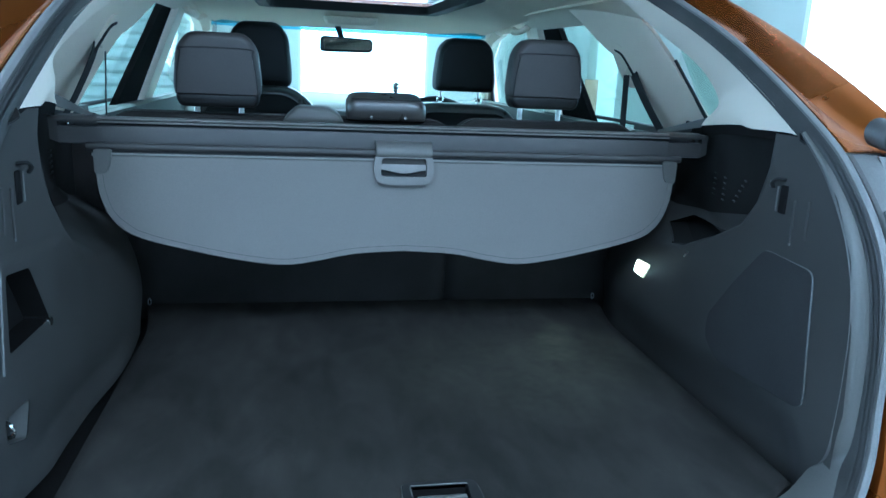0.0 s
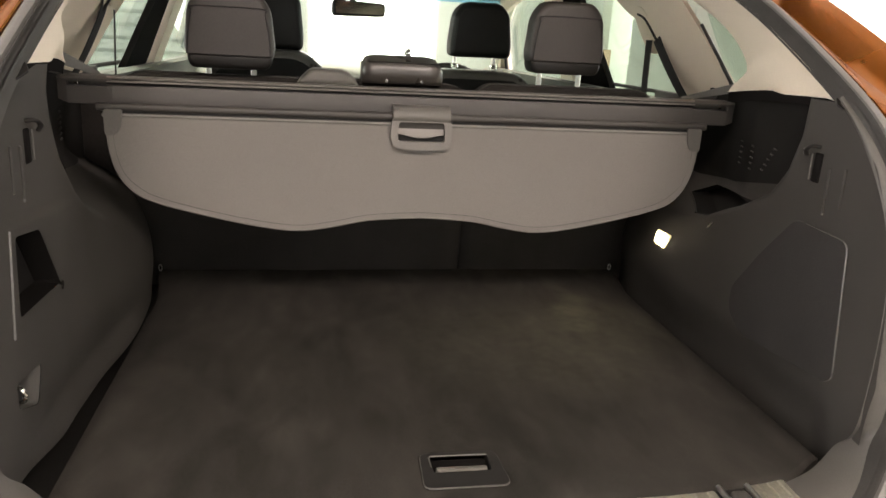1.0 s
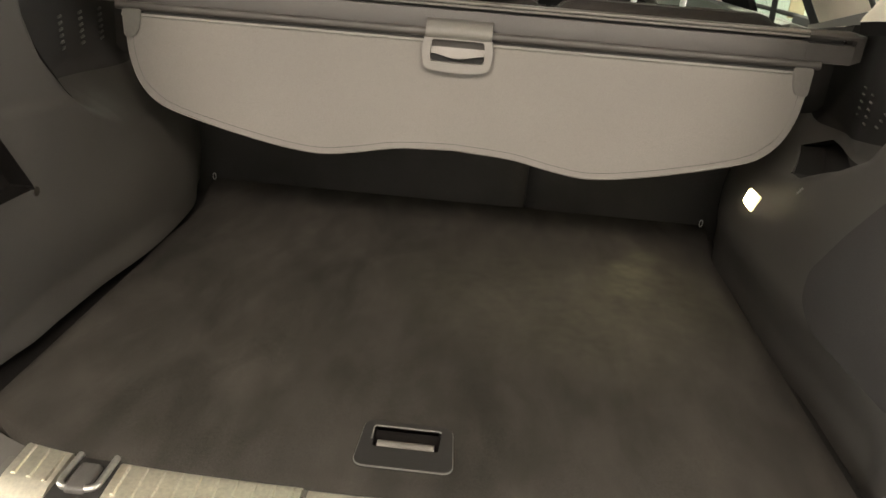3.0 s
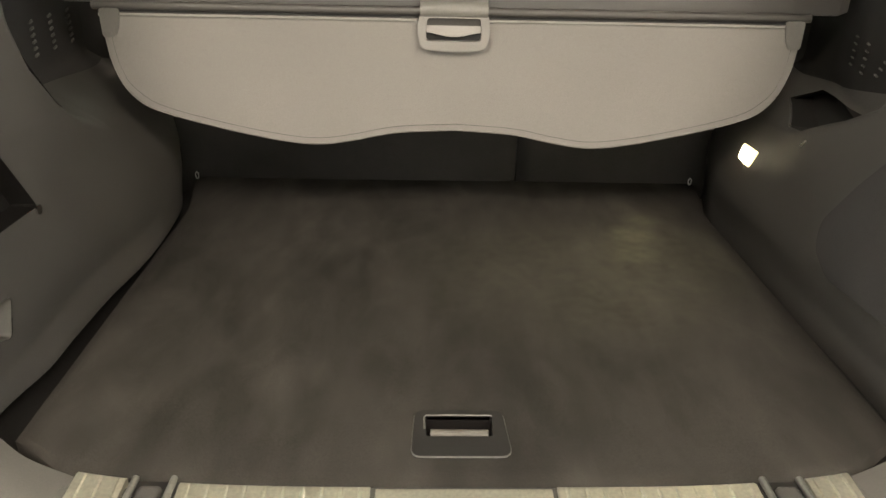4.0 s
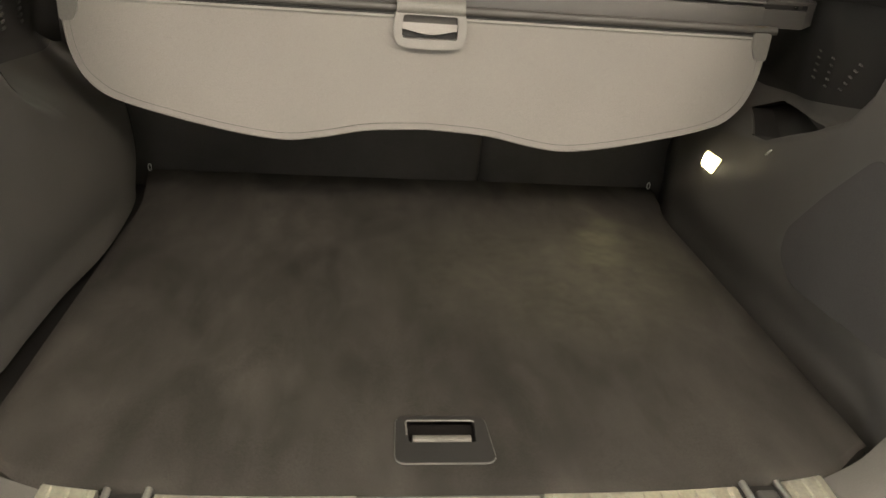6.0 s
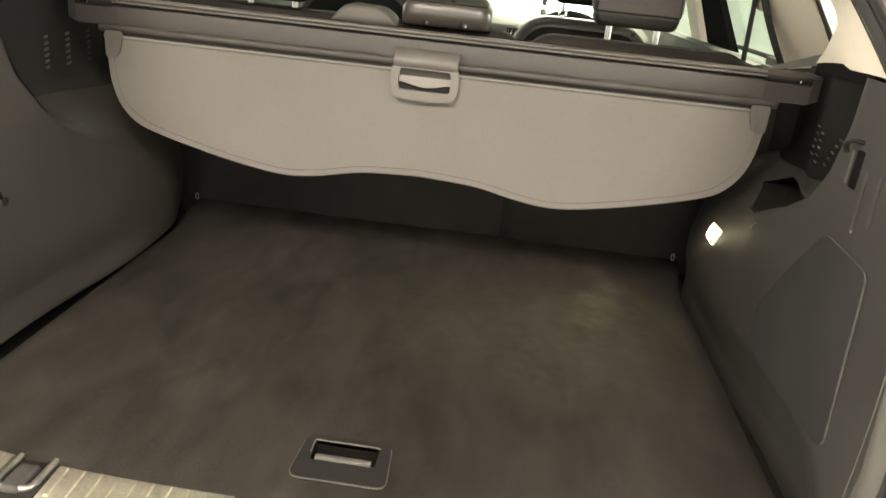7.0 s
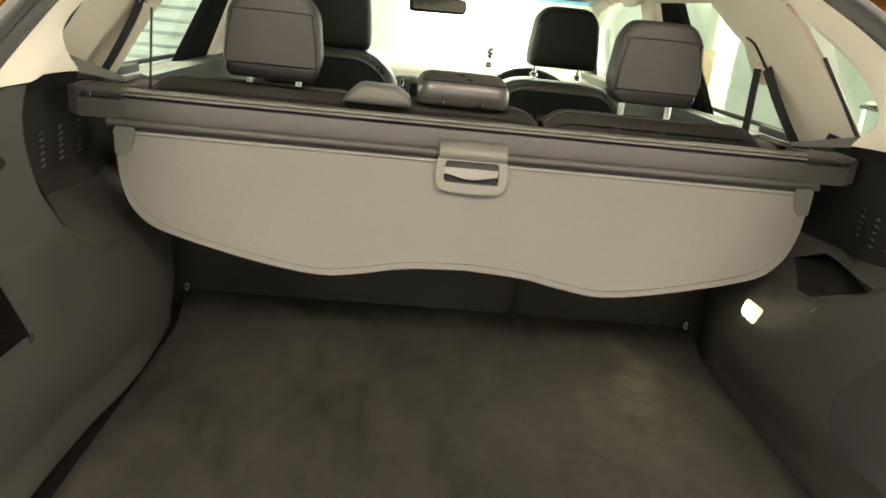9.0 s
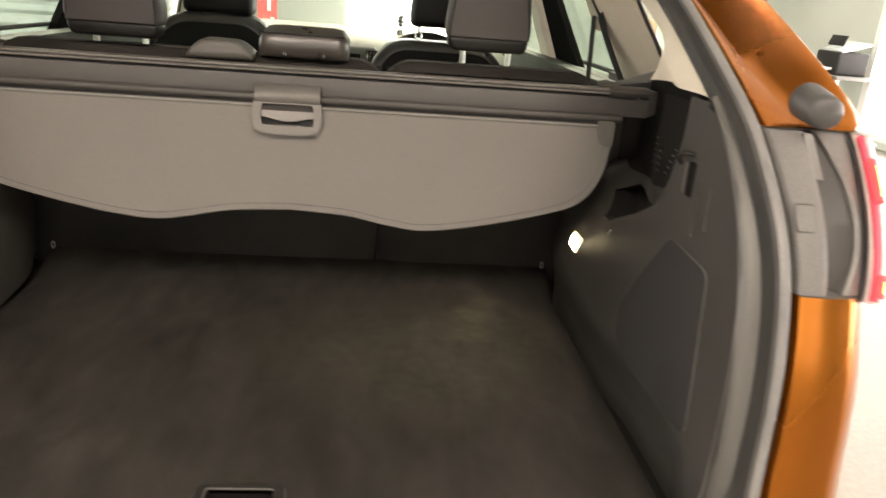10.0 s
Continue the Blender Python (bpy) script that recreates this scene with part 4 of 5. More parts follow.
def pillars(side):
    a, b = smooth_path(A_LINE, 6), smooth_path(B_LINE, 6)

    def f(u, v):
        i = u * (len(a) - 1)
        k = min(int(i), len(a) - 2)
        p, q = a[k].lerp(a[k + 1], i - k), b[k].lerp(b[k + 1], i - k)
        # the edge beside the opening tucks in behind the seal
        m = p.lerp(q, v) + Vector((0, 0.94, -0.34)) * (0.014 * max(0, 1 - v / 0.12))
        # a soft ridge runs up the panel from the foot towards the window
        r = 0.40 + 0.38 * min(1, 2.0 * u)
        swell = 0.014 * (step(0, 1, v / r) * 0.5 + 0.5 * v / r if v < r else 1 - ((v - r) / (1 - r)) ** 1.5) ** 1.15
        return (side * (m.x - swell), m.y - 0.3 * swell, m.z + 0.006 * math.sin(math.pi * v) * (1 - u) ** 2 + 0.006 * float(step(0.40, 0.50, v)) * max(0, 1 - 6 * u))
    part("rear_pillar_trim", sheet(36, 18, f), BEIGE, car, "cream fabric-covered rear pillar trim")

    def skirt(u, v):
        x, y, z = f(0, u)
        return (x + side * (0.001 + 0.006 * v), y + 0.003 * v, z - (0.016 + 0.006 * float(step(0.35, 0.55, u))) * v + 0.002)
    part("pillar_skirt", sheet(18, 3, skirt), LINER, car, "black strip below the rear pillar trim")

    # middle pillar panel, between quarter window and rear door
    def side_place(off):
        return lambda y, z, d: (side * (wall_x(z) + off + d), y, z)
    tuck = 0.075 if side < 0 else 0.0
    cp = [(0.770 - tuck, 1.19), (0.773 - tuck, 1.24), (0.843 - tuck, 1.375), (0.88 - tuck, 1.44), (0.95, 1.50), (1.26, 1.52), (1.19, 1.47), (1.11, 1.40), (1.05, 1.37), (1.02, 1.31), (0.985, 1.19)]
    part("middle_pillar_trim", slab(rounded(cp, 0.02, 3), lambda y, z, d: (side * (wall_x(z) - 0.006 - 0.16 * (y - 0.77) + d), y, z), 0.012), BEIGE, car, "cream moulded pillar trim with a belt guide")
    part("quarter_window_gasket", tube([(side * (wall_x(z) - 0.006), y - tuck, z) for y, z in ((0.772, 1.235), (0.803, 1.30), (0.843, 1.375))], 0.0045, 6), RUBBER, car)
    part("quarter_window", slab([(0.62, 1.22), (0.80, 1.22), (0.82, 1.40), (0.66, 1.36)], side_place(0.004), 0.004), SIDEGLASS, car, "green-tinted quarter window")
    # belt line ledge
    def ledge(u, v):
        y = 0.74 + 0.22 * u
        return (side * (0.700 + 0.09 * v), y, 1.228 - 0.030 * u + 0.004 * math.sin(math.pi * v))
    part("belt_line_ledge", sheet(16, 6, ledge, 0.012), CASE, car, "dark grey ledge under the side windows")
    # the left one is bent up a little
    tip = Vector((0.655, 0.643, 1.260) if side > 0 else (0.664, 0.616, 1.276))
    heel, toe = Vector((0.662, 0.676, 1.236)), Vector((0.640, 0.845, 1.212))

    def fin(u, v):
        low = tip.lerp(heel, min(1, u * 3.2)) if u < 0.3125 else heel.lerp(toe - Vector((0, 0, 0.008)), (u - 0.3125) / 0.6875)
        p = low.lerp(tip.lerp(toe, u), v)
        return (side * p.x, p.y, p.z)
    part("ledge_fin", sheet(18, 5, fin, 0.003), FINTRIM, car, "thin pointed fin of trim under the quarter window")
    # rear door: glass, inner panel, dark frame, cream post
    part("rear_door_glass", slab([(1.00, 1.16), (1.60, 1.14), (1.60, 1.49), (1.24, 1.49)], side_place(0.010), 0.004), SIDEGLASS, car, "green-tinted rear door window")
    def door(u, v):
        y = 1.10 + 1.8 * u
        return (side * (0.70 + 0.05 * float(step(0, 0.25, v)) - 0.02 * v), y, 1.19 - 0.02 * u - 0.75 * v)
    part("door_card", sheet(20, 10, door, 0.02), DOORTRIM, car, "dark grey door trim")
    def sillledge(u, v):
        y = 1.0 + 1.9 * u
        return (side * (0.70 + 0.085 * v), y, 1.192 - 0.02 * u - 0.012 * v)
    part("window_ledge", sheet(20, 4, sillledge, 0.01), DOORTRIM, car)
    part("window_seal", tube([(side * 0.762, 1.0, 1.199), (side * 0.762, 1.55, 1.193)], 0.006, 6), DARKPLASTIC, car)
    band = [(1.53, 1.15), (1.84, 1.14), (1.69, 1.50), (1.55, 1.50)]
    part("door_frame", slab(rounded(band, 0.015, 3), side_place(-0.016), 0.02), LINER, car, "black window frame of the rear door")
    part("centre_post_trim", slab(rounded([(1.86, 1.13), (2.00, 1.12), (1.83, 1.50), (1.70, 1.50)], 0.015, 3), side_place(-0.035), 0.03), BEIGE, car, "cream centre post trim")
    part("front_door_glass", slab([(1.98, 1.12), (2.95, 1.10), (2.62, 1.36), (2.30, 1.48), (1.76, 1.49)], side_place(0.010), 0.004), SIDEGLASS, car)
    part("front_door_gasket", tube([(side * (wall_x(z) - 0.02), y, z) for y, z in [(p.x, p.y) for p in smooth_path([(2.95, 1.10, 0), (2.62, 1.37, 0), (2.30, 1.475, 0), (1.9, 1.495, 0)], 5)]], 0.009, 6), RUBBER, car)
    part("front_pillar_trim", tube([(side * (wall_x(z) - 0.02), y, z) for y, z in ((3.05, 1.08), (2.72, 1.36), (2.38, 1.475), (2.2, 1.50))], 0.045, 8), BEIGE, car)
    # roof rail
    def rail(u, v):
        y = 0.80 + 1.6 * u
        return (side * (0.60 - 0.09 * v), y, 1.475 + 0.04 * math.sin(v * math.pi / 2))
    part("roof_rail_trim", sheet(20, 5, rail, 0.01), BEIGE, car)
    # grab handle
    pts = smooth_path([(side * 0.585, 1.78, 1.49), (side * 0.56, 1.80, 1.465), (side * 0.56, 1.92, 1.465), (side * 0.585, 1.94, 1.49)], 4)
    part("grab_handle", tube(pts, 0.011, 8), BEIGE, car)


for s in (-1, 1):
    pillars(s)


def roof():
    hole = rounded([(-0.36, 1.25), (0.30, 1.25), (0.30, 2.12), (-0.36, 2.12)], 0.05, 4)
    part("headliner", slab([(-0.53, 0.76), (0.53, 0.76), (0.55, 1.4), (0.55, 2.40), (-0.55, 2.40), (-0.55, 1.4)], lambda x, y, d: (x, y, 1.53 - 0.02 * (x / 0.55) ** 2 + d - 0.05 * float(step(2.0, 2.4, y)) ), 0.015, [hole]), BEIGE, car, "cream headliner with a glass roof panel")
    part("roof_blind_frame", slab(rounded([(-0.36, 1.25), (0.30, 1.25), (0.30, 2.12), (-0.36, 2.12)], 0.05, 4), lambda x, y, d: (x, y, 1.515 + d), 0.03,
         [rounded([(-0.32, 1.29), (0.26, 1.29), (0.26, 2.07), (-0.32, 2.07)], 0.04, 4)]), DARKPLASTIC, car)
    part("roof_glass", slab([(-0.34, 1.27), (0.28, 1.27), (0.28, 2.10), (-0.34, 2.10)], lambda x, y, d: (x, y, 1.56 + d), 0.005), PRIVACY, car)
    def skin(u, v):
        x, y = -0.62 + 1.24 * u, 0.72 + 1.75 * v
        return (x, y, 1.60 - 0.07 * (x / 0.62) ** 2 - 0.05 * float(step(1.9, 2.5, y)))
    bm = bmesh.new()
    for x0, x1, y0, y1 in ((-0.62, 0.62, 0.72, 1.22), (-0.62, 0.62, 2.16, 2.47), (-0.62, -0.39, 1.22, 2.16), (0.33, 0.62, 1.22, 2.16)):
        sheet(6, 6, lambda u, v: skin((x0 + (x1 - x0) * u + 0.62) / 1.24, (y0 + (y1 - y0) * v - 0.72) / 1.75), 0.0, bm)
    part("roof_skin", bm, ORANGE, car)
    # windscreen
    def ws(u, v):
        x = -0.62 + 1.24 * u
        return (x * (1 + 0.16 * v), 2.40 + 0.75 * v - 0.10 * (x / 0.62) ** 2, 1.485 - 0.40 * v)
    part("windscreen", sheet(10, 10, ws, 0.004), SCREENGLASS, car, "clear windscreen")
    def band(u, v):
        p = ws(u, 0.08 * v)
        return (p[0], p[1] - 0.008, p[2] - 0.004)
    part("shade_band", sheet(10, 2, band), BLUEGLASS, car, "blue shade band at the windscreen top")
    part("overhead_console", pillow(rounded([(-0.11, 1.468), (0.07, 1.468), (0.09, 1.50), (-0.13, 1.50)], 0.015, 3), 2.16, 2.38, 0.01), BEIGE, car)


roof()


def dash():
    d = thing("dashboard", "pale-lit grey dashboard with vents and a steering wheel", "dashboard", at=(0, 2.6, 0.9))
    o = Vector((0, 2.6, 0.9))
    prof = [(2.36, 0.75), (2.34, 0.98), (2.38, 1.08), (2.50, 1.115), (2.75, 1.140), (3.06, 1.150), (3.12, 0.75)]
    part("fascia", loft([[Vector((x, y + 0.06 * (abs(x) / 0.7) ** 3, z + (0.020 * (1 - float(step(-0.1, 0.3, x))) if z > 1.1 else 0))) - o for y, z in prof] for x in np.linspace(-0.72, 0.72, 15)]), DASHTOP, d, "dashboard top, windscreen glare set as pale colour")
    part("centre_stack", pillow(rounded([(-0.16, -0.14), (0.14, -0.14), (0.15, 0.23), (-0.17, 0.23)], 0.02, 3), -0.30, -0.15, 0.012), DASH, d)
    for x in (-0.15, 0.13):
        v = part("air_vent", rbox(0.05, 0.012, 0.07, 0.006, 2, Matrix.Translation((x, -0.305, 0.185))), DARKPLASTIC, d)
        for k in range(4):
            part("vent_vane", rbox(0.004, 0.006, 0.06, 0.001, 1, Matrix.Translation((x - 0.018 + 0.012 * k, -0.313, 0.185))), CHROME, v)
    part("screen", rbox(0.19, 0.01, 0.11, 0.004, 2, Matrix.Translation((-0.01, -0.306, 0.15))), DARKPLASTIC, d, "dark centre screen")
    c = Vector((0.335, 2.16, 1.02)) - o
    tilt = pose(c.x, c.y, c.z, 66, 0, 0)
    w = part("steering_wheel", tube([tilt @ Vector((0.19 * math.cos(a), 0.19 * math.sin(a), 0)) for a in np.linspace(0, 2 * math.pi, 41)[:-1]], 0.016, 10, closed=True), LEATHER, d, "black leather steering wheel rim")
    part("wheel_hub", loft([[tilt @ Vector((r * math.cos(a), 0.85 * r * math.sin(a), h)) for a in np.linspace(0, 2 * math.pi, 17)[:-1]] for r, h in ((0.05, 0.0), (0.075, 0.01), (0.07, 0.03), (0.04, 0.04))]), DARKPLASTIC, w)
    for a in (0.1, math.pi - 0.1, -math.pi / 2):
        part("wheel_spoke", tube([tilt @ Vector((0.06 * math.cos(a), 0.06 * math.sin(a), 0.01)), tilt @ Vector((0.185 * math.cos(a), 0.185 * math.sin(a), 0))], 0.013, 8), CHROME, w)
    part("column_shroud", tube([tilt @ Vector((0, 0, -0.01)), tilt @ Vector((0, 0, -0.2))], 0.05, 12), DARKPLASTIC, d)
    part("instrument_hood", pillow(rounded([(0.16, 0.16), (0.51, 0.16), (0.49, 0.245), (0.18, 0.245)], 0.03, 4), -0.26, -0.05, 0.02), DASH, d)
    og = thing("dashboard_ornament", "small grey potted plant ornament on the dashboard", "ornament", at=(0.252, 2.93, 1.145))
    part("pot", loft([[(r * math.cos(a), r * math.sin(a), h) for a in np.linspace(0, 2 * math.pi, 13)[:-1]] for r, h in ((0.012, 0.0), (0.016, 0.024), (0.017, 0.027))]), GREYPLASTIC, og)
    part("stem", tube([(0, 0, 0.02), (0.002, 0, 0.05), (0.0, 0, 0.080)], 0.0045, 6), RIM, og)
    for k in range(12):
        a, h = 2.4 * k, 0.040 + 0.0038 * k
        tip = (0.024 * math.cos(a), 0.024 * math.sin(a), h + 0.008)
        part("leaf", tube([(0, 0, h), (tip[0] * 0.5, tip[1] * 0.5, h + 0.010), tip], 0.0075, 6, flat=0.45), RIM, og)
    m = thing("rear_view_mirror", "black framed interior mirror hanging under the headliner", "mirror", at=(-0.024, 2.3, 1.397))
    m.rotation_euler = (radians(-6), 0, radians(16))
    case = part("mirror_case", pillow(rounded([(-0.110, -0.030), (0.110, -0.026), (0.112, 0.026), (-0.108, 0.032)], 0.018, 4), 0.0, 0.03, 0.008), DARKPLASTIC, m)
    part("mirror_glass", slab(rounded([(-0.100, -0.022), (0.100, -0.019), (0.102, 0.019), (-0.098, 0.024)], 0.012, 4), lambda u, v, dd: (u, -0.0015 + dd, v), 0.003), CHROME, case, "silvered mirror glass")
    part("mirror_stem", tube([(-0.01, 0.03, 0.01), (-0.02, 0.06, 0.08)], 0.012, 8), DARKPLASTIC, m)


dash()


# ---- seats ----
def headrest(parent, w, h, cx, cz, y, depth, posts, lift, mat, panel=True):
    """A cushion on two posts; panel: a stitched back face over a black undercut foot."""
    if panel:
        pts = rounded([(-0.48 * w, -0.36 * h), (0.48 * w, -0.36 * h), (0.50 * w, -0.20 * h), (0.455 * w, 0.30 * h), (0.32 * w, h / 2), (-0.32 * w, h / 2), (-0.455 * w, 0.30 * h), (-0.50 * w, -0.20 * h)], 0.030, 6)
        hr = part("headrest", pillow([(cx + a, cz + b) for a, b in pts], y, y + depth, 0.016, 6), LEATHERPANEL, parent, "charcoal leather headrest with a stitched back")
        foot = rounded([(-0.44 * w, -h / 2), (0.44 * w, -h / 2), (0.485 * w, -0.30 * h), (-0.485 * w, -0.30 * h)], 0.014, 4)
        part("foot", pillow([(cx + a, cz + b) for a, b in foot], y + 0.004, y + depth, 0.010, 4), mat, hr, "glossy black undercut foot")
        arch = [(-0.455 * w, -0.32 * h), (-0.44 * w, -0.05 * h), (-0.400 * w, 0.21 * h), (-0.36 * w, 0.285 * h), (0.36 * w, 0.285 * h), (0.400 * w, 0.21 * h), (0.44 * w, -0.05 * h), (0.455 * w, -0.32 * h)]
        part("seam", tube(smooth_path([(cx + a, y + 0.0004, cz + b) for a, b in arch], 4), 0.0018, 6), STRAP, hr, "dark sunken seam")
        part("back_panel", slab([(cx + a * 0.985, cz + b * 0.985) for a, b in arch], lambda u, v, d: (u, y - 0.002 + d, v), 0.006), LEATHERPANEL, hr)
    else:
        pts = rounded([(-0.49 * w, -h / 2), (0.49 * w, -h / 2), (0.50 * w, -0.28 * h), (0.445 * w, 0.30 * h), (0.29 * w, h / 2), (-0.29 * w, h / 2), (-0.445 * w, 0.30 * h), (-0.50 * w, -0.28 * h)], 0.034, 6)
        hr = part("headrest", pillow([(cx + a, cz + b) for a, b in pts], y, y + depth, 0.022, 6), mat, parent, "black leather headrest")
        part("seam", tube([(cx + a, y + 0.001, cz + b) for a, b in ((-0.44 * w, -0.40 * h), (-0.40 * w, 0.20 * h), (-0.30 * w, 0.36 * h), (0.30 * w, 0.36 * h), (0.40 * w, 0.20 * h), (0.44 * w, -0.40 * h))], 0.0012, 5), STRAP, hr)
    py = y + depth * 0.85
    for px in posts:
        post = part("headrest_post", tube([(px, py, cz - h / 2 + 0.02), (px, py, cz - h / 2 - lift - 0.02)], 0.0065, 10), POST, parent, "chrome headrest post")
        part("post_collar", loft([[(px + r * math.cos(a), py + r * math.sin(a), cz - h / 2 - lift + dz) for a in np.linspace(0, 2 * math.pi, 15)[:-1]] for r, dz in ((0.013, -0.008), (0.013, 0.004), (0.009, 0.007))]), CHROME, post, "bright collar at the foot of the post")
    return hr


LEATHERPANEL = material("charcoal_leather_panel", (0.041, 0.0362, 0.0335), 0.5, vary=0.08, scale=10, grain=500, bump=0.35, depth=0.001, spec=0.4)

SATINLEATHER = material("satin_charcoal_leather", (0.058, 0.0525, 0.0475), 0.30, vary=0.05, scale=10, grain=450, bump=0.12, depth=0.001, spec=0.6)
BLACKLEATHER = material("glossy_black_leather", (0.011, 0.0105, 0.0098), 0.42, vary=0.15, scale=12, grain=420, bump=0.4, depth=0.0012, spec=0.22)


def rear_back(x0, x1, crest, label):
    s = thing("rear_seat_back", label, "seat", "rear seats", at=((x0 + x1) / 2, 1.06, 0.72))
    o = Vector(((x0 + x1) / 2, 1.06, 0.72))

    def f(u, v):
        x = x0 + (x1 - x0) * u
        z = 0.70 + 0.49 * v
        e = min(u, 1 - u) * (x1 - x0)
        rnd = 0.02 * (1 - min(1, e / 0.03)) ** 2
        top = 0.03 * float(step(0.90, 1.0, v))
        z -= 0.03 * (1 - min(1, e / 0.055)) ** 2 * float(step(0.8, 1, v))
        return Vector((x, 0.998 - 0.075 * v ** 1.5 + rnd + top, z)) - o
    part("back_board", sheet(30, 16, f), SEATCARPET, s, "black carpet-backed seat rear")

    def g(u, v):
        x = x0 + 0.004 + (x1 - x0 - 0.008) * u
        e = min(u, 1 - u) * (x1 - x0)
        droop = 0.030 * (1 - min(1, e / 0.055)) ** 2
        a = math.pi * v
        return Vector((x, 1.0 - 0.055 * math.cos(a), crest - 0.022 - droop + 0.022 * math.sin(a))) - o
    part("back_top", sheet(30, 8, g), VELVET, s, "black carpet roll along the seat top")
    # piping is coloured lighter than the roll to paint its edge highlight
    part("edge_piping", tube([g(u, 0.36) + Vector((0, 0, 0.0008)) for u in np.linspace(0, 1, 41)], 0.0016, 6), CASE, s, "thin piping along the seat top, paler for its highlight")

    def front(u, v):
        x = x0 + 0.004 + (x1 - x0 - 0.008) * u
        return Vector((x, 1.055 + 0.10 * (1 - v), 0.60 + 0.59 * v)) - o
    part("cushion_face", sheet(16, 8, front), LEATHER, s)
    return s, o


def rear_seats():
    s, o = rear_back(-0.640, 0.1637, 1.2095, "wide black leather rear seat back with two headrests")
    headrest(s, 0.192, 0.164, -0.390 - o.x, 1.306 - o.z, 0.925 - o.y, 0.075, (-0.442 - o.x, -0.343 - o.x), 0.035, BLACKLEATHER)
    # low middle headrest with a sloping top
    side_line = [(0.932, 1.206), (0.924, 1.212), (0.920, 1.228), (0.922, 1.247), (0.929, 1.256), (0.965, 1.2615), (1.010, 1.268), (1.028, 1.266), (1.036, 1.252), (1.036, 1.206)]
    sections = []
    for t in np.linspace(-1, 1, 21):
        k = (1 - abs(t) ** 7) ** 0.5
        sections.append([(-0.007 + 0.0925 * t - o.x, 0.98 + (yy - 0.98) * (0.72 + 0.28 * k) - o.y, 1.206 + (zz - 1.206) * (0.70 + 0.30 * k) - o.z) for yy, zz in side_line])
    mid = part("middle_headrest", loft(sections), SATINLEATHER, s, "low charcoal leather middle headrest")
    part("seam", tube([(x - o.x, 0.9262 - o.y, 1.2545 - o.z) for x in (-0.090, -0.03, 0.02, 0.076)], 0.0013, 5), STRAP, mid)
    for px in (-0.045, 0.035):
        part("headrest_button", tube([(px - o.x, 0.922 - o.y, 1.214 - o.z), (px - o.x, 0.930 - o.y, 1.214 - o.z)], 0.004, 8), CHROME, s)
    bg = rounded([(-0.250, 1.195), (-0.106, 1.195), (-0.116, 1.216), (-0.140, 1.232), (-0.215, 1.234), (-0.238, 1.212)], 0.012, 4)
    part("belt_outlet_cover", pillow([(a - o.x, b - o.z) for a, b in bg], 0.915 - o.y, 1.00 - o.y, 0.012, 4), GREYPLASTIC, s, "raised cover of the middle belt outlet")
    s, o = rear_back(0.1653, 0.640, 1.2150, "narrow black leather rear seat back with one headrest")
    headrest(s, 0.184, 0.165, 0.382 - o.x, 1.327 - o.z, 0.935 - o.y, 0.075, (0.335 - o.x, 0.436 - o.x), 0.050, BLACKLEATHER)


rear_seats()


def front_seat(cx, label, hz, hh, px, top, flat, shoulder):
    s = thing("front_seat", label, "seat", "front seats", at=(cx, 1.78, 0.3))
    o = Vector((cx, 1.78, 0.3))
    back = rounded([(-0.20, 0.55), (0.20, 0.55), (0.245, 0.90), (shoulder, top - 0.075), (flat, top), (-flat, top), (-shoulder, top - 0.075), (-0.245, 0.90)], 0.050, 6)
    inset = rounded([(-0.175, 0.60), (0.175, 0.60), (0.210, 0.90), (shoulder - 0.025, top - 0.095), (flat - 0.010, top - 0.030), (0.010 - flat, top - 0.030), (0.025 - shoulder, top - 0.095), (-0.210, 0.90)], 0.045, 6)
    # leather is toned up for the lit roll above the back panel
    part("backrest", pillow([(a, b - o.z) for a, b in back], -0.06, 0.09, 0.035, 6), SATINLEATHER, s, "front backrest, its leather paler for the lit roll")
    part("back_panel", slab(inset, lambda u, v, d: (u, -0.0625 + d, v - o.z), 0.006), BLACKLEATHER, s, "black panel set into the seat back")
    part("piping", tube([(a, -0.061, b - o.z) for a, b in inset], 0.0024, 6, closed=True), BLACKLEATHER, s, "raised piping round the back panel")
    part("seat_cushion", pillow(rounded([(-0.24, 0.48 - o.z), (0.24, 0.48 - o.z), (0.25, 0.62 - o.z), (-0.25, 0.62 - o.z)], 0.04, 4), 0.0, 0.50, 0.03, 5), LEATHER, s)
    part("seat_base", rbox(0.42, 0.44, 0.2, 0.02, 2, Matrix.Translation((0, 0.22, 0.1))), DARKPLASTIC, s)
    headrest(s, 0.212, hh, 0.008, hz - o.z, -0.045, 0.11, [p - cx for p in px], 0.03, BLACKLEATHER, panel=False)


front_seat(-0.352, "black leather front passenger seat with its headrest raised", 1.345, 0.205, (-0.42, -0.285), 1.246, 0.115, 0.200)
front_seat(0.346, "black leather driver's seat with its headrest raised", 1.3385, 0.180, (0.280, 0.4195), 1.206, 0.150, 0.220)


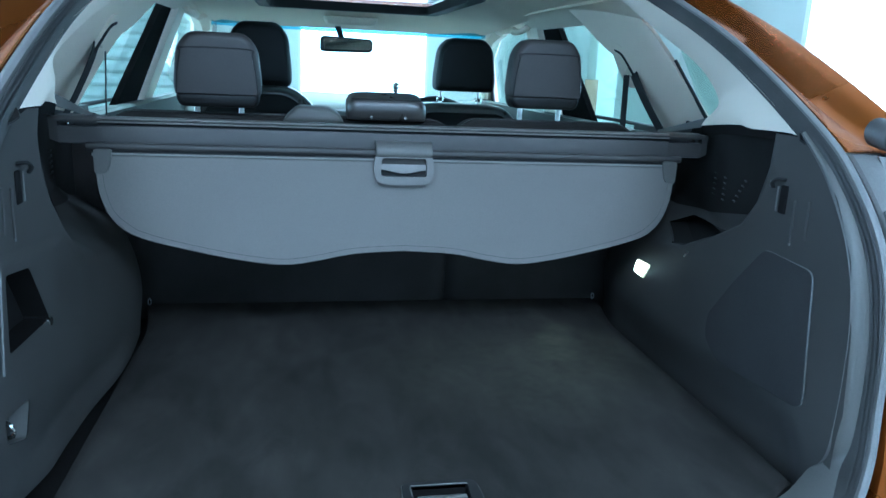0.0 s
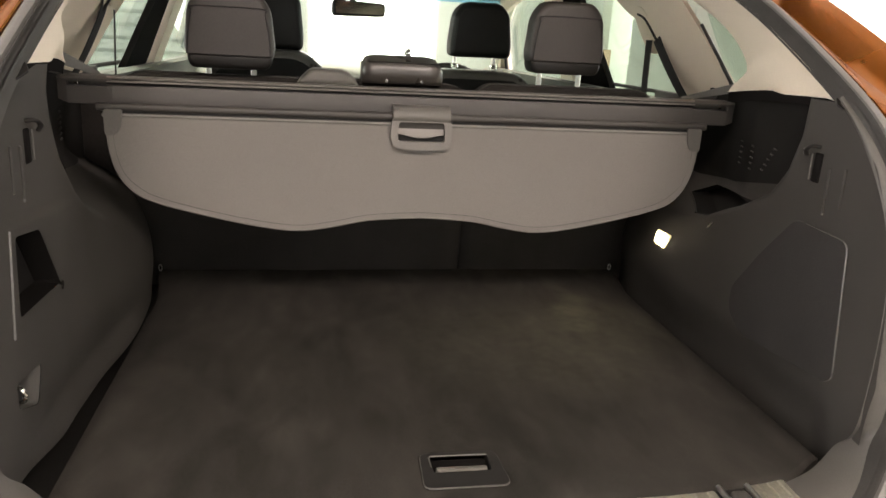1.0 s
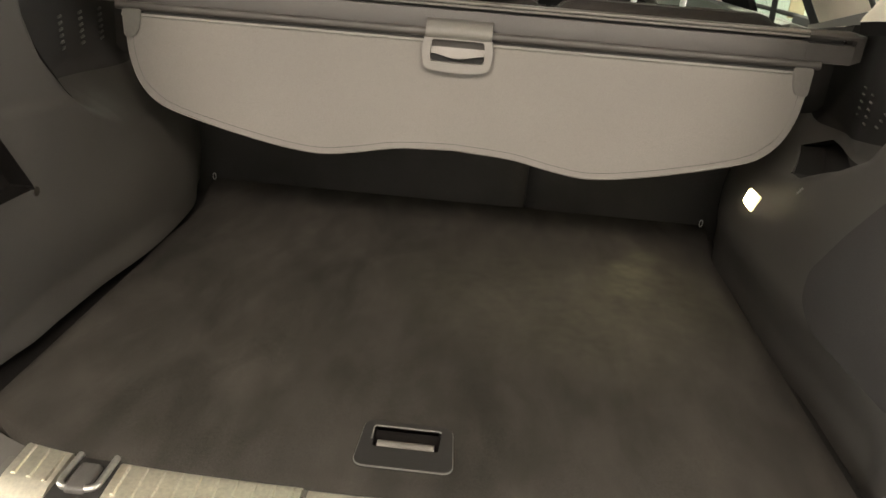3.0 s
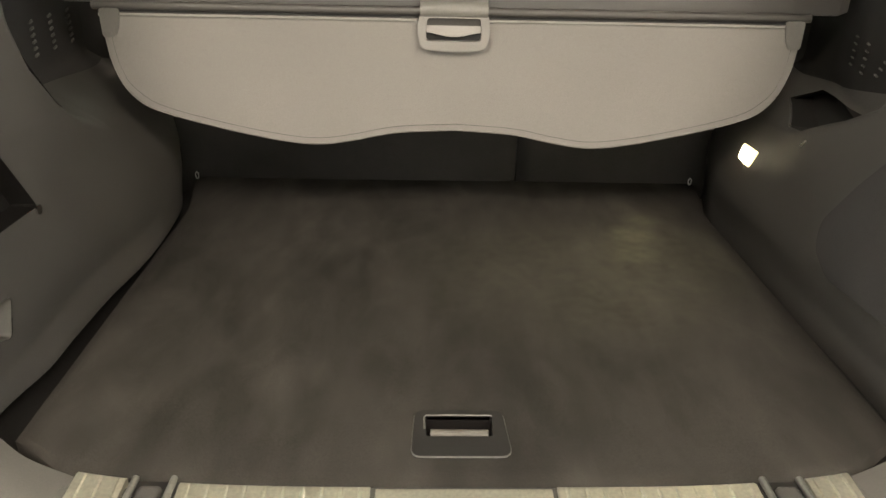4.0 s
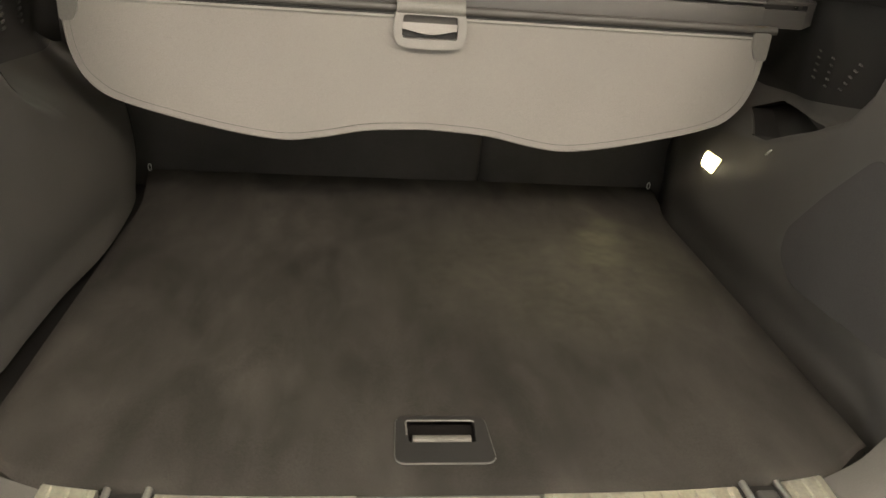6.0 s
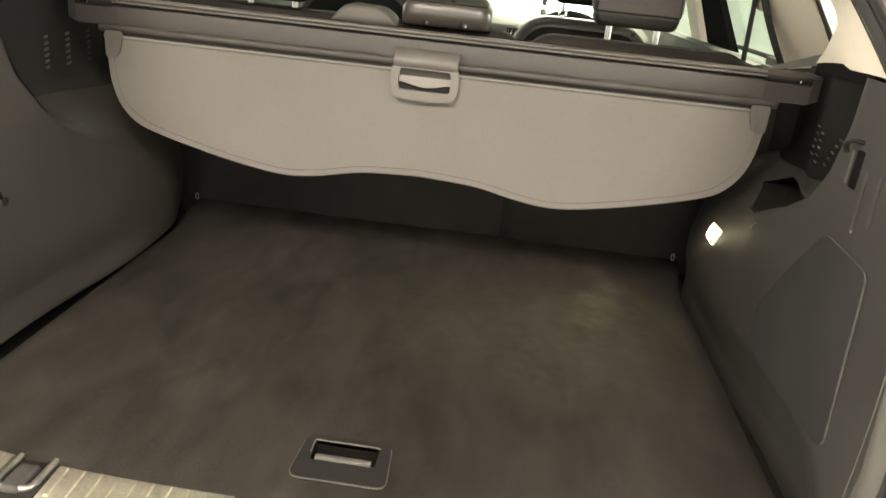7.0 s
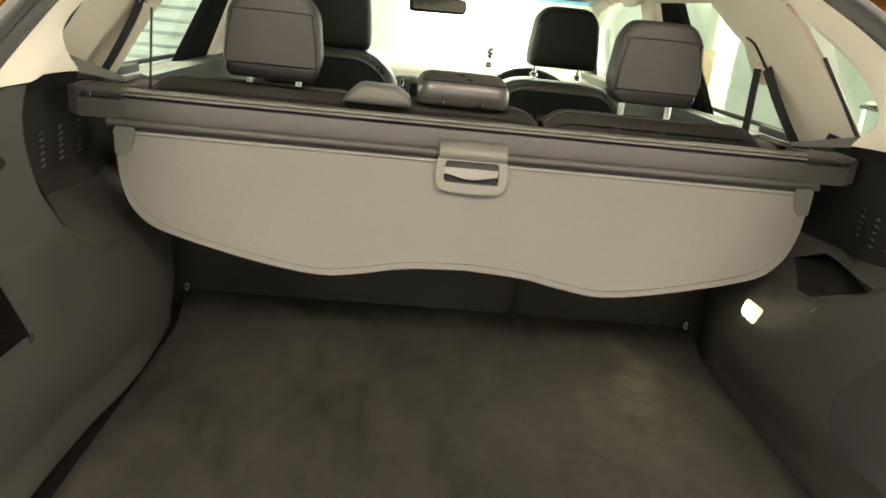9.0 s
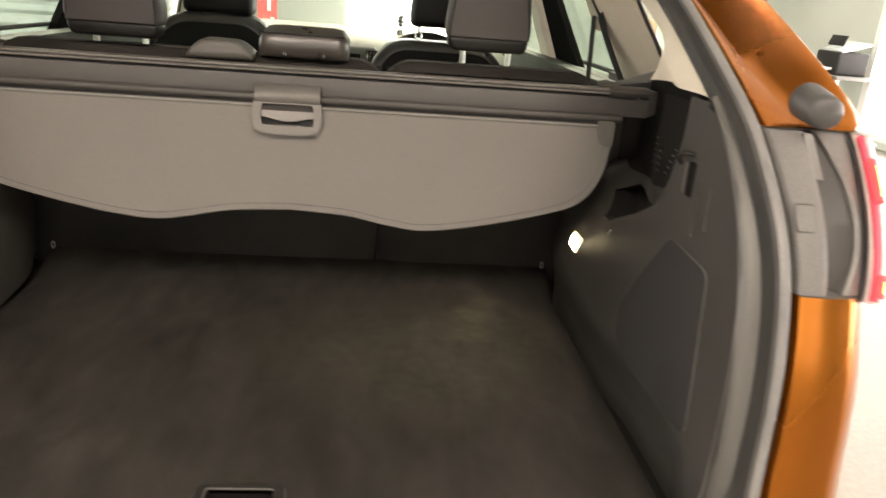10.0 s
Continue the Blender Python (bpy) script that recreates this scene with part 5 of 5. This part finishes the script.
def belt(side):
    b = thing("seat_belt", "black seat belt hanging from a cream guide", "seat belt", "rear seat belts", at=(side * 0.66, 1.05, 1.35))
    shift = 0.006 if side < 0 else 0.0
    o = Vector((side * (0.66 - shift), 1.125 if side < 0 else 1.05, 1.35))

    def strap(pts, w, name="strap"):
        path = smooth_path(pts, 5)
        def f(u, v):
            i = u * (len(path) - 1)
            k = min(int(i), len(path) - 2)
            p = path[k].lerp(path[k + 1], i - k)
            return (side * p.x - o.x, p.y + (v - 0.5) * w - o.y, p.z - o.z)
        part(name, sheet(len(path) - 1, 2, f, 0.0014), STRAP, b)
    strap([(0.636, 1.045, 1.372), (0.640, 1.005, 1.325), (0.66, 0.945, 1.25), (0.685, 0.885, 1.180)], 0.048)
    # the returning strap hangs edge-on at one side, flat at the other
    back = 0.009 if side < 0 else 0.0
    strap([(0.634 - back, 1.05, 1.335), (0.640 - back, 1.06, 1.26), (0.645 - back, 1.065, 1.16)], 0.010 if side < 0 else 0.034)
    gd = rounded([(1.005, 1.320), (1.040, 1.298), (1.085, 1.318), (1.115, 1.365), (1.105, 1.415), (1.035, 1.415)], 0.018, 4)
    part("belt_guide", slab(gd, lambda y, z, d: (side * (wall_x(z) - 0.056 + 0.25 * abs(y - 1.06) + d) - o.x, y - o.y, z - o.z), 0.034), BEIGE, b, "cream belt guide")
    ring = [(side * (0.632 + 0.004 * math.cos(a)) - o.x, 1.047 + 0.020 * math.cos(a) - o.y, 1.362 + 0.016 * math.sin(a) - o.z) for a in np.linspace(0, 2 * math.pi, 21)[:-1]]
    part("belt_loop", tube(ring, 0.0048, 8, closed=True), BEIGE, b, "cream loop that the strap runs through")
    part("guide_slot", tube(smooth_path([(side * (wall_x(1.395) - 0.052) - o.x, 1.068 - o.y, 1.398 - o.z), (side * (wall_x(1.38) - 0.050) - o.x, 1.040 - o.y, 1.385 - o.z), (side * (wall_x(1.34) - 0.048) - o.x, 1.020 - o.y, 1.345 - o.z), (side * (wall_x(1.32) - 0.046) - o.x, 1.010 - o.y, 1.325 - o.z)], 4), 0.0045, 6), DARKPLASTIC, b)


for s in (-1, 1):
    belt(s)


# ---- outer body ----
SEAL_SIDE = smooth_path(SEAL[3:13], 8)
SEAL_Z = [p[2] for p in SEAL_SIDE]


def seal_at(z):
    x, y = float(np.interp(z, SEAL_Z, [p[0] for p in SEAL_SIDE])), float(np.interp(z, SEAL_Z, [p[1] for p in SEAL_SIDE]))
    return (max(x, 0.591) if z < 0.95 else x), max(y, 0.01)


def skin_row(z, side):
    """Section of the rear corner at one height, from the seal round to the flank."""
    x, y = seal_at(z)
    w = float(np.interp(z, (0.45, 0.75, 0.95, 1.06, 1.2, 1.27, 1.40, 1.53), (1.22, 1.22, 1.16, 1.07, 1.22, 1.45, 1.52, 1.4)))
    # flat face beside the seal, a soft crease, then the turn into the flank
    low = [(0.030, 0.020), (0.030, -0.004), (0.032, -0.010), (0.036, -0.012), (0.060 * w, -0.014), (0.082 * w, -0.013), (0.090 * w, -0.010), (0.104 * w, 0.004), (0.117 * w, 0.022), (0.129 * w, 0.044), (0.137 * w, 0.09), (0.20, 0.44)]
    # above the tail lamp: a flat band beside the seal, a crease, then the wall of the recess that takes the closed tailgate
    f = float(np.interp(z, (1.24, 1.38, 1.53), (0.062, 0.040, 0.034)))
    high = [(0.029, 0.020), (0.029, -0.004), (0.031, -0.008), (0.034, -0.008), (f, 0.004), (f + 0.004, 0.008), (f + 0.026, -0.008), (f + 0.056, -0.031), (f + 0.078, -0.048), (f + 0.085, -0.050), (f + 0.092, -0.038), (0.20, 0.44)]
    k = float(step(1.19, 1.31, z))
    return [(side * (x + a * (1 - k) + c * k), y + b * (1 - k) + d * k, z) for (a, b), (c, d) in zip(low, high)]


def lamp_row(z, side, dent=False, border=False):
    """Section of the panel between the seal and the tail lamp: a flat face, a dent with a slanting floor, a raised border."""
    x, y = seal_at(z)
    v = (z - 1.077) / 0.163
    e = 0.062 + 0.014 * v
    g = e + 0.004 + 0.034 * math.sin(math.pi * min(1, 0.12 + 0.80 * v)) ** 0.8
    if dent:
        row = [(e - 0.002, -0.010), (e + 0.002, 0.010), (e + 0.30 * (g - e), 0.016), (g, 0.002), (g + 0.003, -0.006)]
    else:
        row = [(0.029, 0.020), (0.029, -0.006), (0.033, -0.012), (e - 0.006, -0.014), (e, -0.0115), (e + 0.001, 0.006)]
    if border:
        row = [(g, 0.004), (g + 0.001, -0.007), (g + 0.005, -0.009), (0.102 + 0.024 * v, -0.006), (0.107 + 0.028 * v, -0.001), (0.109 + 0.030 * v, 0.010)]
    return [(side * (x + a), y + b, z) for a, b in row]


def quarter(side):
    part("quarter_panel", loft([skin_row(z, side) for z in np.linspace(0.45, 1.075, 15)], closed=False, caps=False), ORANGE, car, "orange rear wing")
    rows = np.linspace(1.077, 1.240, 16)
    lp = part("lamp_panel", loft([lamp_row(z, side) for z in rows], closed=False, caps=False), FLANGE, car, "satin grey panel beside the tail lamp")
    part("panel_dent", loft([lamp_row(z, side, dent=True) for z in rows], closed=False, caps=False), CASE, lp, "darker sunken strip of the panel")
    part("panel_border", loft([lamp_row(z, side, border=True) for z in rows], closed=False, caps=False), FLANGE, lp, "raised border beside the lens")
    # ledges that close the panel towards the orange paint above and below
    for name, z in (("lower_ledge", 1.0755), ("upper_ledge", 1.2405)):
        lip = [(x, y - 0.001, z) for x, y, z in skin_row(z, side)[1:11]]
        deep = [(x - 0.012 * side, y + 0.06, z + 0.002) for x, y, z in lip]
        part(name, loft([lip, deep], closed=False, caps=False), FLANGE, car)
    part("pillar_skin", loft([skin_row(z, side) for z in np.linspace(1.242, 1.53, 16)], closed=False, caps=False), ORANGE, car, "orange rear pillar")
    # inner body panel that closes the corner behind the seal
    def closing(u, v):
        z = 1.12 + 0.34 * u
        x, y = seal_at(z)
        foot = 0.016 * math.exp(-((z - 1.256) / 0.010) ** 2) * (1 - v)
        return (side * (x - 0.002 - foot + 0.132 * v), y + 0.018 + 0.034 * v, z)
    part("corner_closing_panel", sheet(60, 4, closing, 0.003), DARKPLASTIC, car)
    x, y = seal_at(1.150)
    sq = rounded([(0.033, -0.008), (0.056, -0.008), (0.056, 0.018), (0.033, 0.018)], 0.003, 3)
    part("access_plug", slab([(a, b) for a, b in sq], lambda a, b, d: (side * (x + a), y - 0.0125 + 0.70 * b - d, 1.150 + b), 0.003), FLANGE, car, "square access plug")
    part("plug_joint", tube([(side * (x + a), y - 0.0145 + 0.70 * b, 1.150 + b) for a, b in sq], 0.0009, 5, closed=True), STRAP, car)
    # rubber buffer on its bracket
    xb, yb = seal_at(1.235)
    part("rubber_buffer", loft([[(side * (xb + 0.091 + 0.25 * h + r * math.cos(a)), yb - 0.024 - h, 1.2625 - 0.3 * h + 0.92 * r * math.sin(a)) for a in np.linspace(0, 2 * math.pi, 25)[:-1]] for r, h in ((0.024, -0.034), (0.0225, -0.010), (0.0215, -0.004), (0.0175, 0.000), (0.006, 0.002))]), RUBBER, car, "grey rubber buffer above the tail lamp")
    part("buffer_bracket", loft([[(side * (xb + 0.076 - 0.2 * dz + dx), yb - 0.017 + 0.55 * dz, 1.238 + dz) for dx in (-0.006, 0.0, 0.006)] + [(side * (xb + 0.076 - 0.2 * dz), yb + 0.004 + 0.55 * dz, 1.238 + dz)] for dz in (0.0, -0.024, -0.048)]), SEALLIP, car, "pale bracket under the buffer")

    def lens(u, v):
        z = 1.070 + 0.170 * v
        x, y = seal_at(z)
        a = u * math.pi / 2
        return (side * (x + 0.112 + 0.030 * v + 0.055 * math.sin(a)), y - 0.004 - 0.018 * math.sin(min(1, u * 4) * math.pi / 2) + 0.20 * (1 - math.cos(a)), z)
    tl = part("tail_lamp", sheet(18, 14, lens, 0.02), TAILCLEAR, car, "lit red and clear tail lamp")
    edge = [Vector(lens(0.05, v)) for v in np.linspace(0.02, 0.98, 14)]
    part("red_edge", tube([p + Vector((0, -0.004, 0)) for p in edge], 0.0048, 8), TAILRED, tl, "red lens edge")
    part("lamp_gasket", tube([Vector(lens(0.0, v)) + Vector((-0.006 * side, -0.001, 0)) for v in np.linspace(0.0, 1.0, 14)], 0.0022, 6), STRAP, tl, "black gasket line")
    part("lens_cap", tube([Vector(lens(u, 1.0)) + Vector((0.004 * side, -0.003, 0.004 - 0.012 * u)) for u in np.linspace(0.0, 0.7, 8)], 0.0075, 8, flat=0.6), WHITE, tl, "pale clear top of the lens")
    for a, b in ((0.06, 0.20), (0.62, 0.86)):
        part("light_strip", tube([Vector(lens(0.06, v)) + Vector((-0.001 * side, -0.0135, 0)) for v in np.linspace(a, b, 5)], 0.0052, 8), TAILHOT, tl, "glowing red strip")
        part("strip_core", tube([Vector(lens(0.06, v)) + Vector((0, -0.0180, 0)) for v in np.linspace(a + 0.04, b - 0.03, 5)], 0.0019, 8), TAILCORE, tl, "hot amber core of the strip")
    for v in np.linspace(0.06, 0.94, 12):
        part("lens_rib", tube([Vector(lens(u, v)) + Vector((0, -0.002, 0)) for u in np.linspace(0.16, 0.8, 8)], 0.0022, 5), TAILCLEAR, tl)


for s in (-1, 1):
    quarter(s)


def flanks(side):
    def low(u, v):
        y = 0.45 + 3.0 * u
        return (side * (0.79 + 0.08 * math.sin(math.pi * v * 0.9) - 0.02), y, 1.14 - 0.79 * v)
    part("body_side", sheet(20, 10, low, 0.01), ORANGE, car, "orange door and wing side")
    for y in (0.55, 3.35):
        t = part("tyre", loft([[(side * x, y + r * math.cos(a), 0.36 + r * math.sin(a)) for a in np.linspace(0, 2 * math.pi, 33)[:-1]] for x, r in ((0.64, 0.24), (0.65, 0.33), (0.67, 0.36), (0.84, 0.36), (0.86, 0.33), (0.865, 0.24))]), TYRE, car)
        part("rim", loft([[(side * x, y + r * math.cos(a), 0.36 + r * math.sin(a)) for a in np.linspace(0, 2 * math.pi, 33)[:-1]] for x, r in ((0.70, 0.235), (0.862, 0.238), (0.84, 0.20), (0.85, 0.06), (0.858, 0.04))]), STEEL, t)


for s in (-1, 1):
    flanks(s)


def nose_and_tail():
    def hood(u, v):
        x = -0.78 + 1.56 * u
        y = 3.10 + 1.0 * v
        return (x, y - 0.12 * (x / 0.78) ** 2 * v, 1.08 - 0.02 * v - 0.14 * v ** 3 - 0.04 * (x / 0.78) ** 2)
    part("bonnet", sheet(12, 10, hood, 0.01), ORANGE, car, "orange bonnet")
    part("front_bumper", loft([[(x, 4.10 - 0.14 * (x / 0.78) ** 2 + dy, z) for dy, z in ((0, 0.90), (0.06, 0.7), (0.04, 0.35), (-0.1, 0.3), (-0.2, 0.6))] for x in np.linspace(-0.80, 0.80, 13)]), ORANGE, car)
    part("rear_bumper", loft([[(x, -0.09 + 0.16 * (abs(x) / 0.80) ** 3 + dy, z) for dy, z in ((0.03, 0.69), (-0.03, 0.64), (-0.05, 0.5), (0.0, 0.30), (0.2, 0.30), (0.2, 0.66))] for x in np.linspace(-0.80, 0.80, 17)]), ORANGE, car, "orange rear bumper")
    part("underbody", rbox(1.5, 3.4, 0.06, 0.01, m=pose(0, 2.1, 0.33)), DARKPLASTIC, car)
    part("cabin_floor", rbox(1.4, 1.9, 0.04, 0.01, m=pose(0, 2.0, 0.40)), SEATCARPET, car)
    # raised tailgate
    y0, z0, ln, up = 0.78, 1.62, 1.15, radians(28)
    d = Vector((0, -math.cos(up), math.sin(up)))
    n = Vector((0, math.sin(up), math.cos(up)))
    def place(off):
        return lambda x, t, w: tuple(Vector((x, y0, z0)) + d * t + n * (off + w))
    out = rounded([(-0.68, -0.03), (0.68, -0.03), (0.77, 0.45), (0.80, ln), (-0.80, ln), (-0.77, 0.45)], 0.05, 4)
    pane = rounded([(-0.46, 0.07), (0.46, 0.07), (0.53, 0.50), (-0.53, 0.50)], 0.05, 4)
    part("tailgate_skin", slab(out, place(0.06), 0.012, [pane]), ORANGE, car, "raised orange tailgate")
    part("tailgate_lining", slab(out, place(0.0), 0.03, [pane]), PLASTIC, car, "charcoal inner lining of the tailgate")
    part("rear_window", slab(pane, place(0.055), 0.005), PRIVACY, car, "dark-tinted rear window")
    part("tailgate_latch", rbox(0.14, 0.05, 0.07, 0.012, 3, Matrix.Translation(Vector((0.36, y0, z0)) + d * (ln - 0.04) - n * 0.02)), GREYPLASTIC, car, "grey tailgate latch housing")


nose_and_tail()
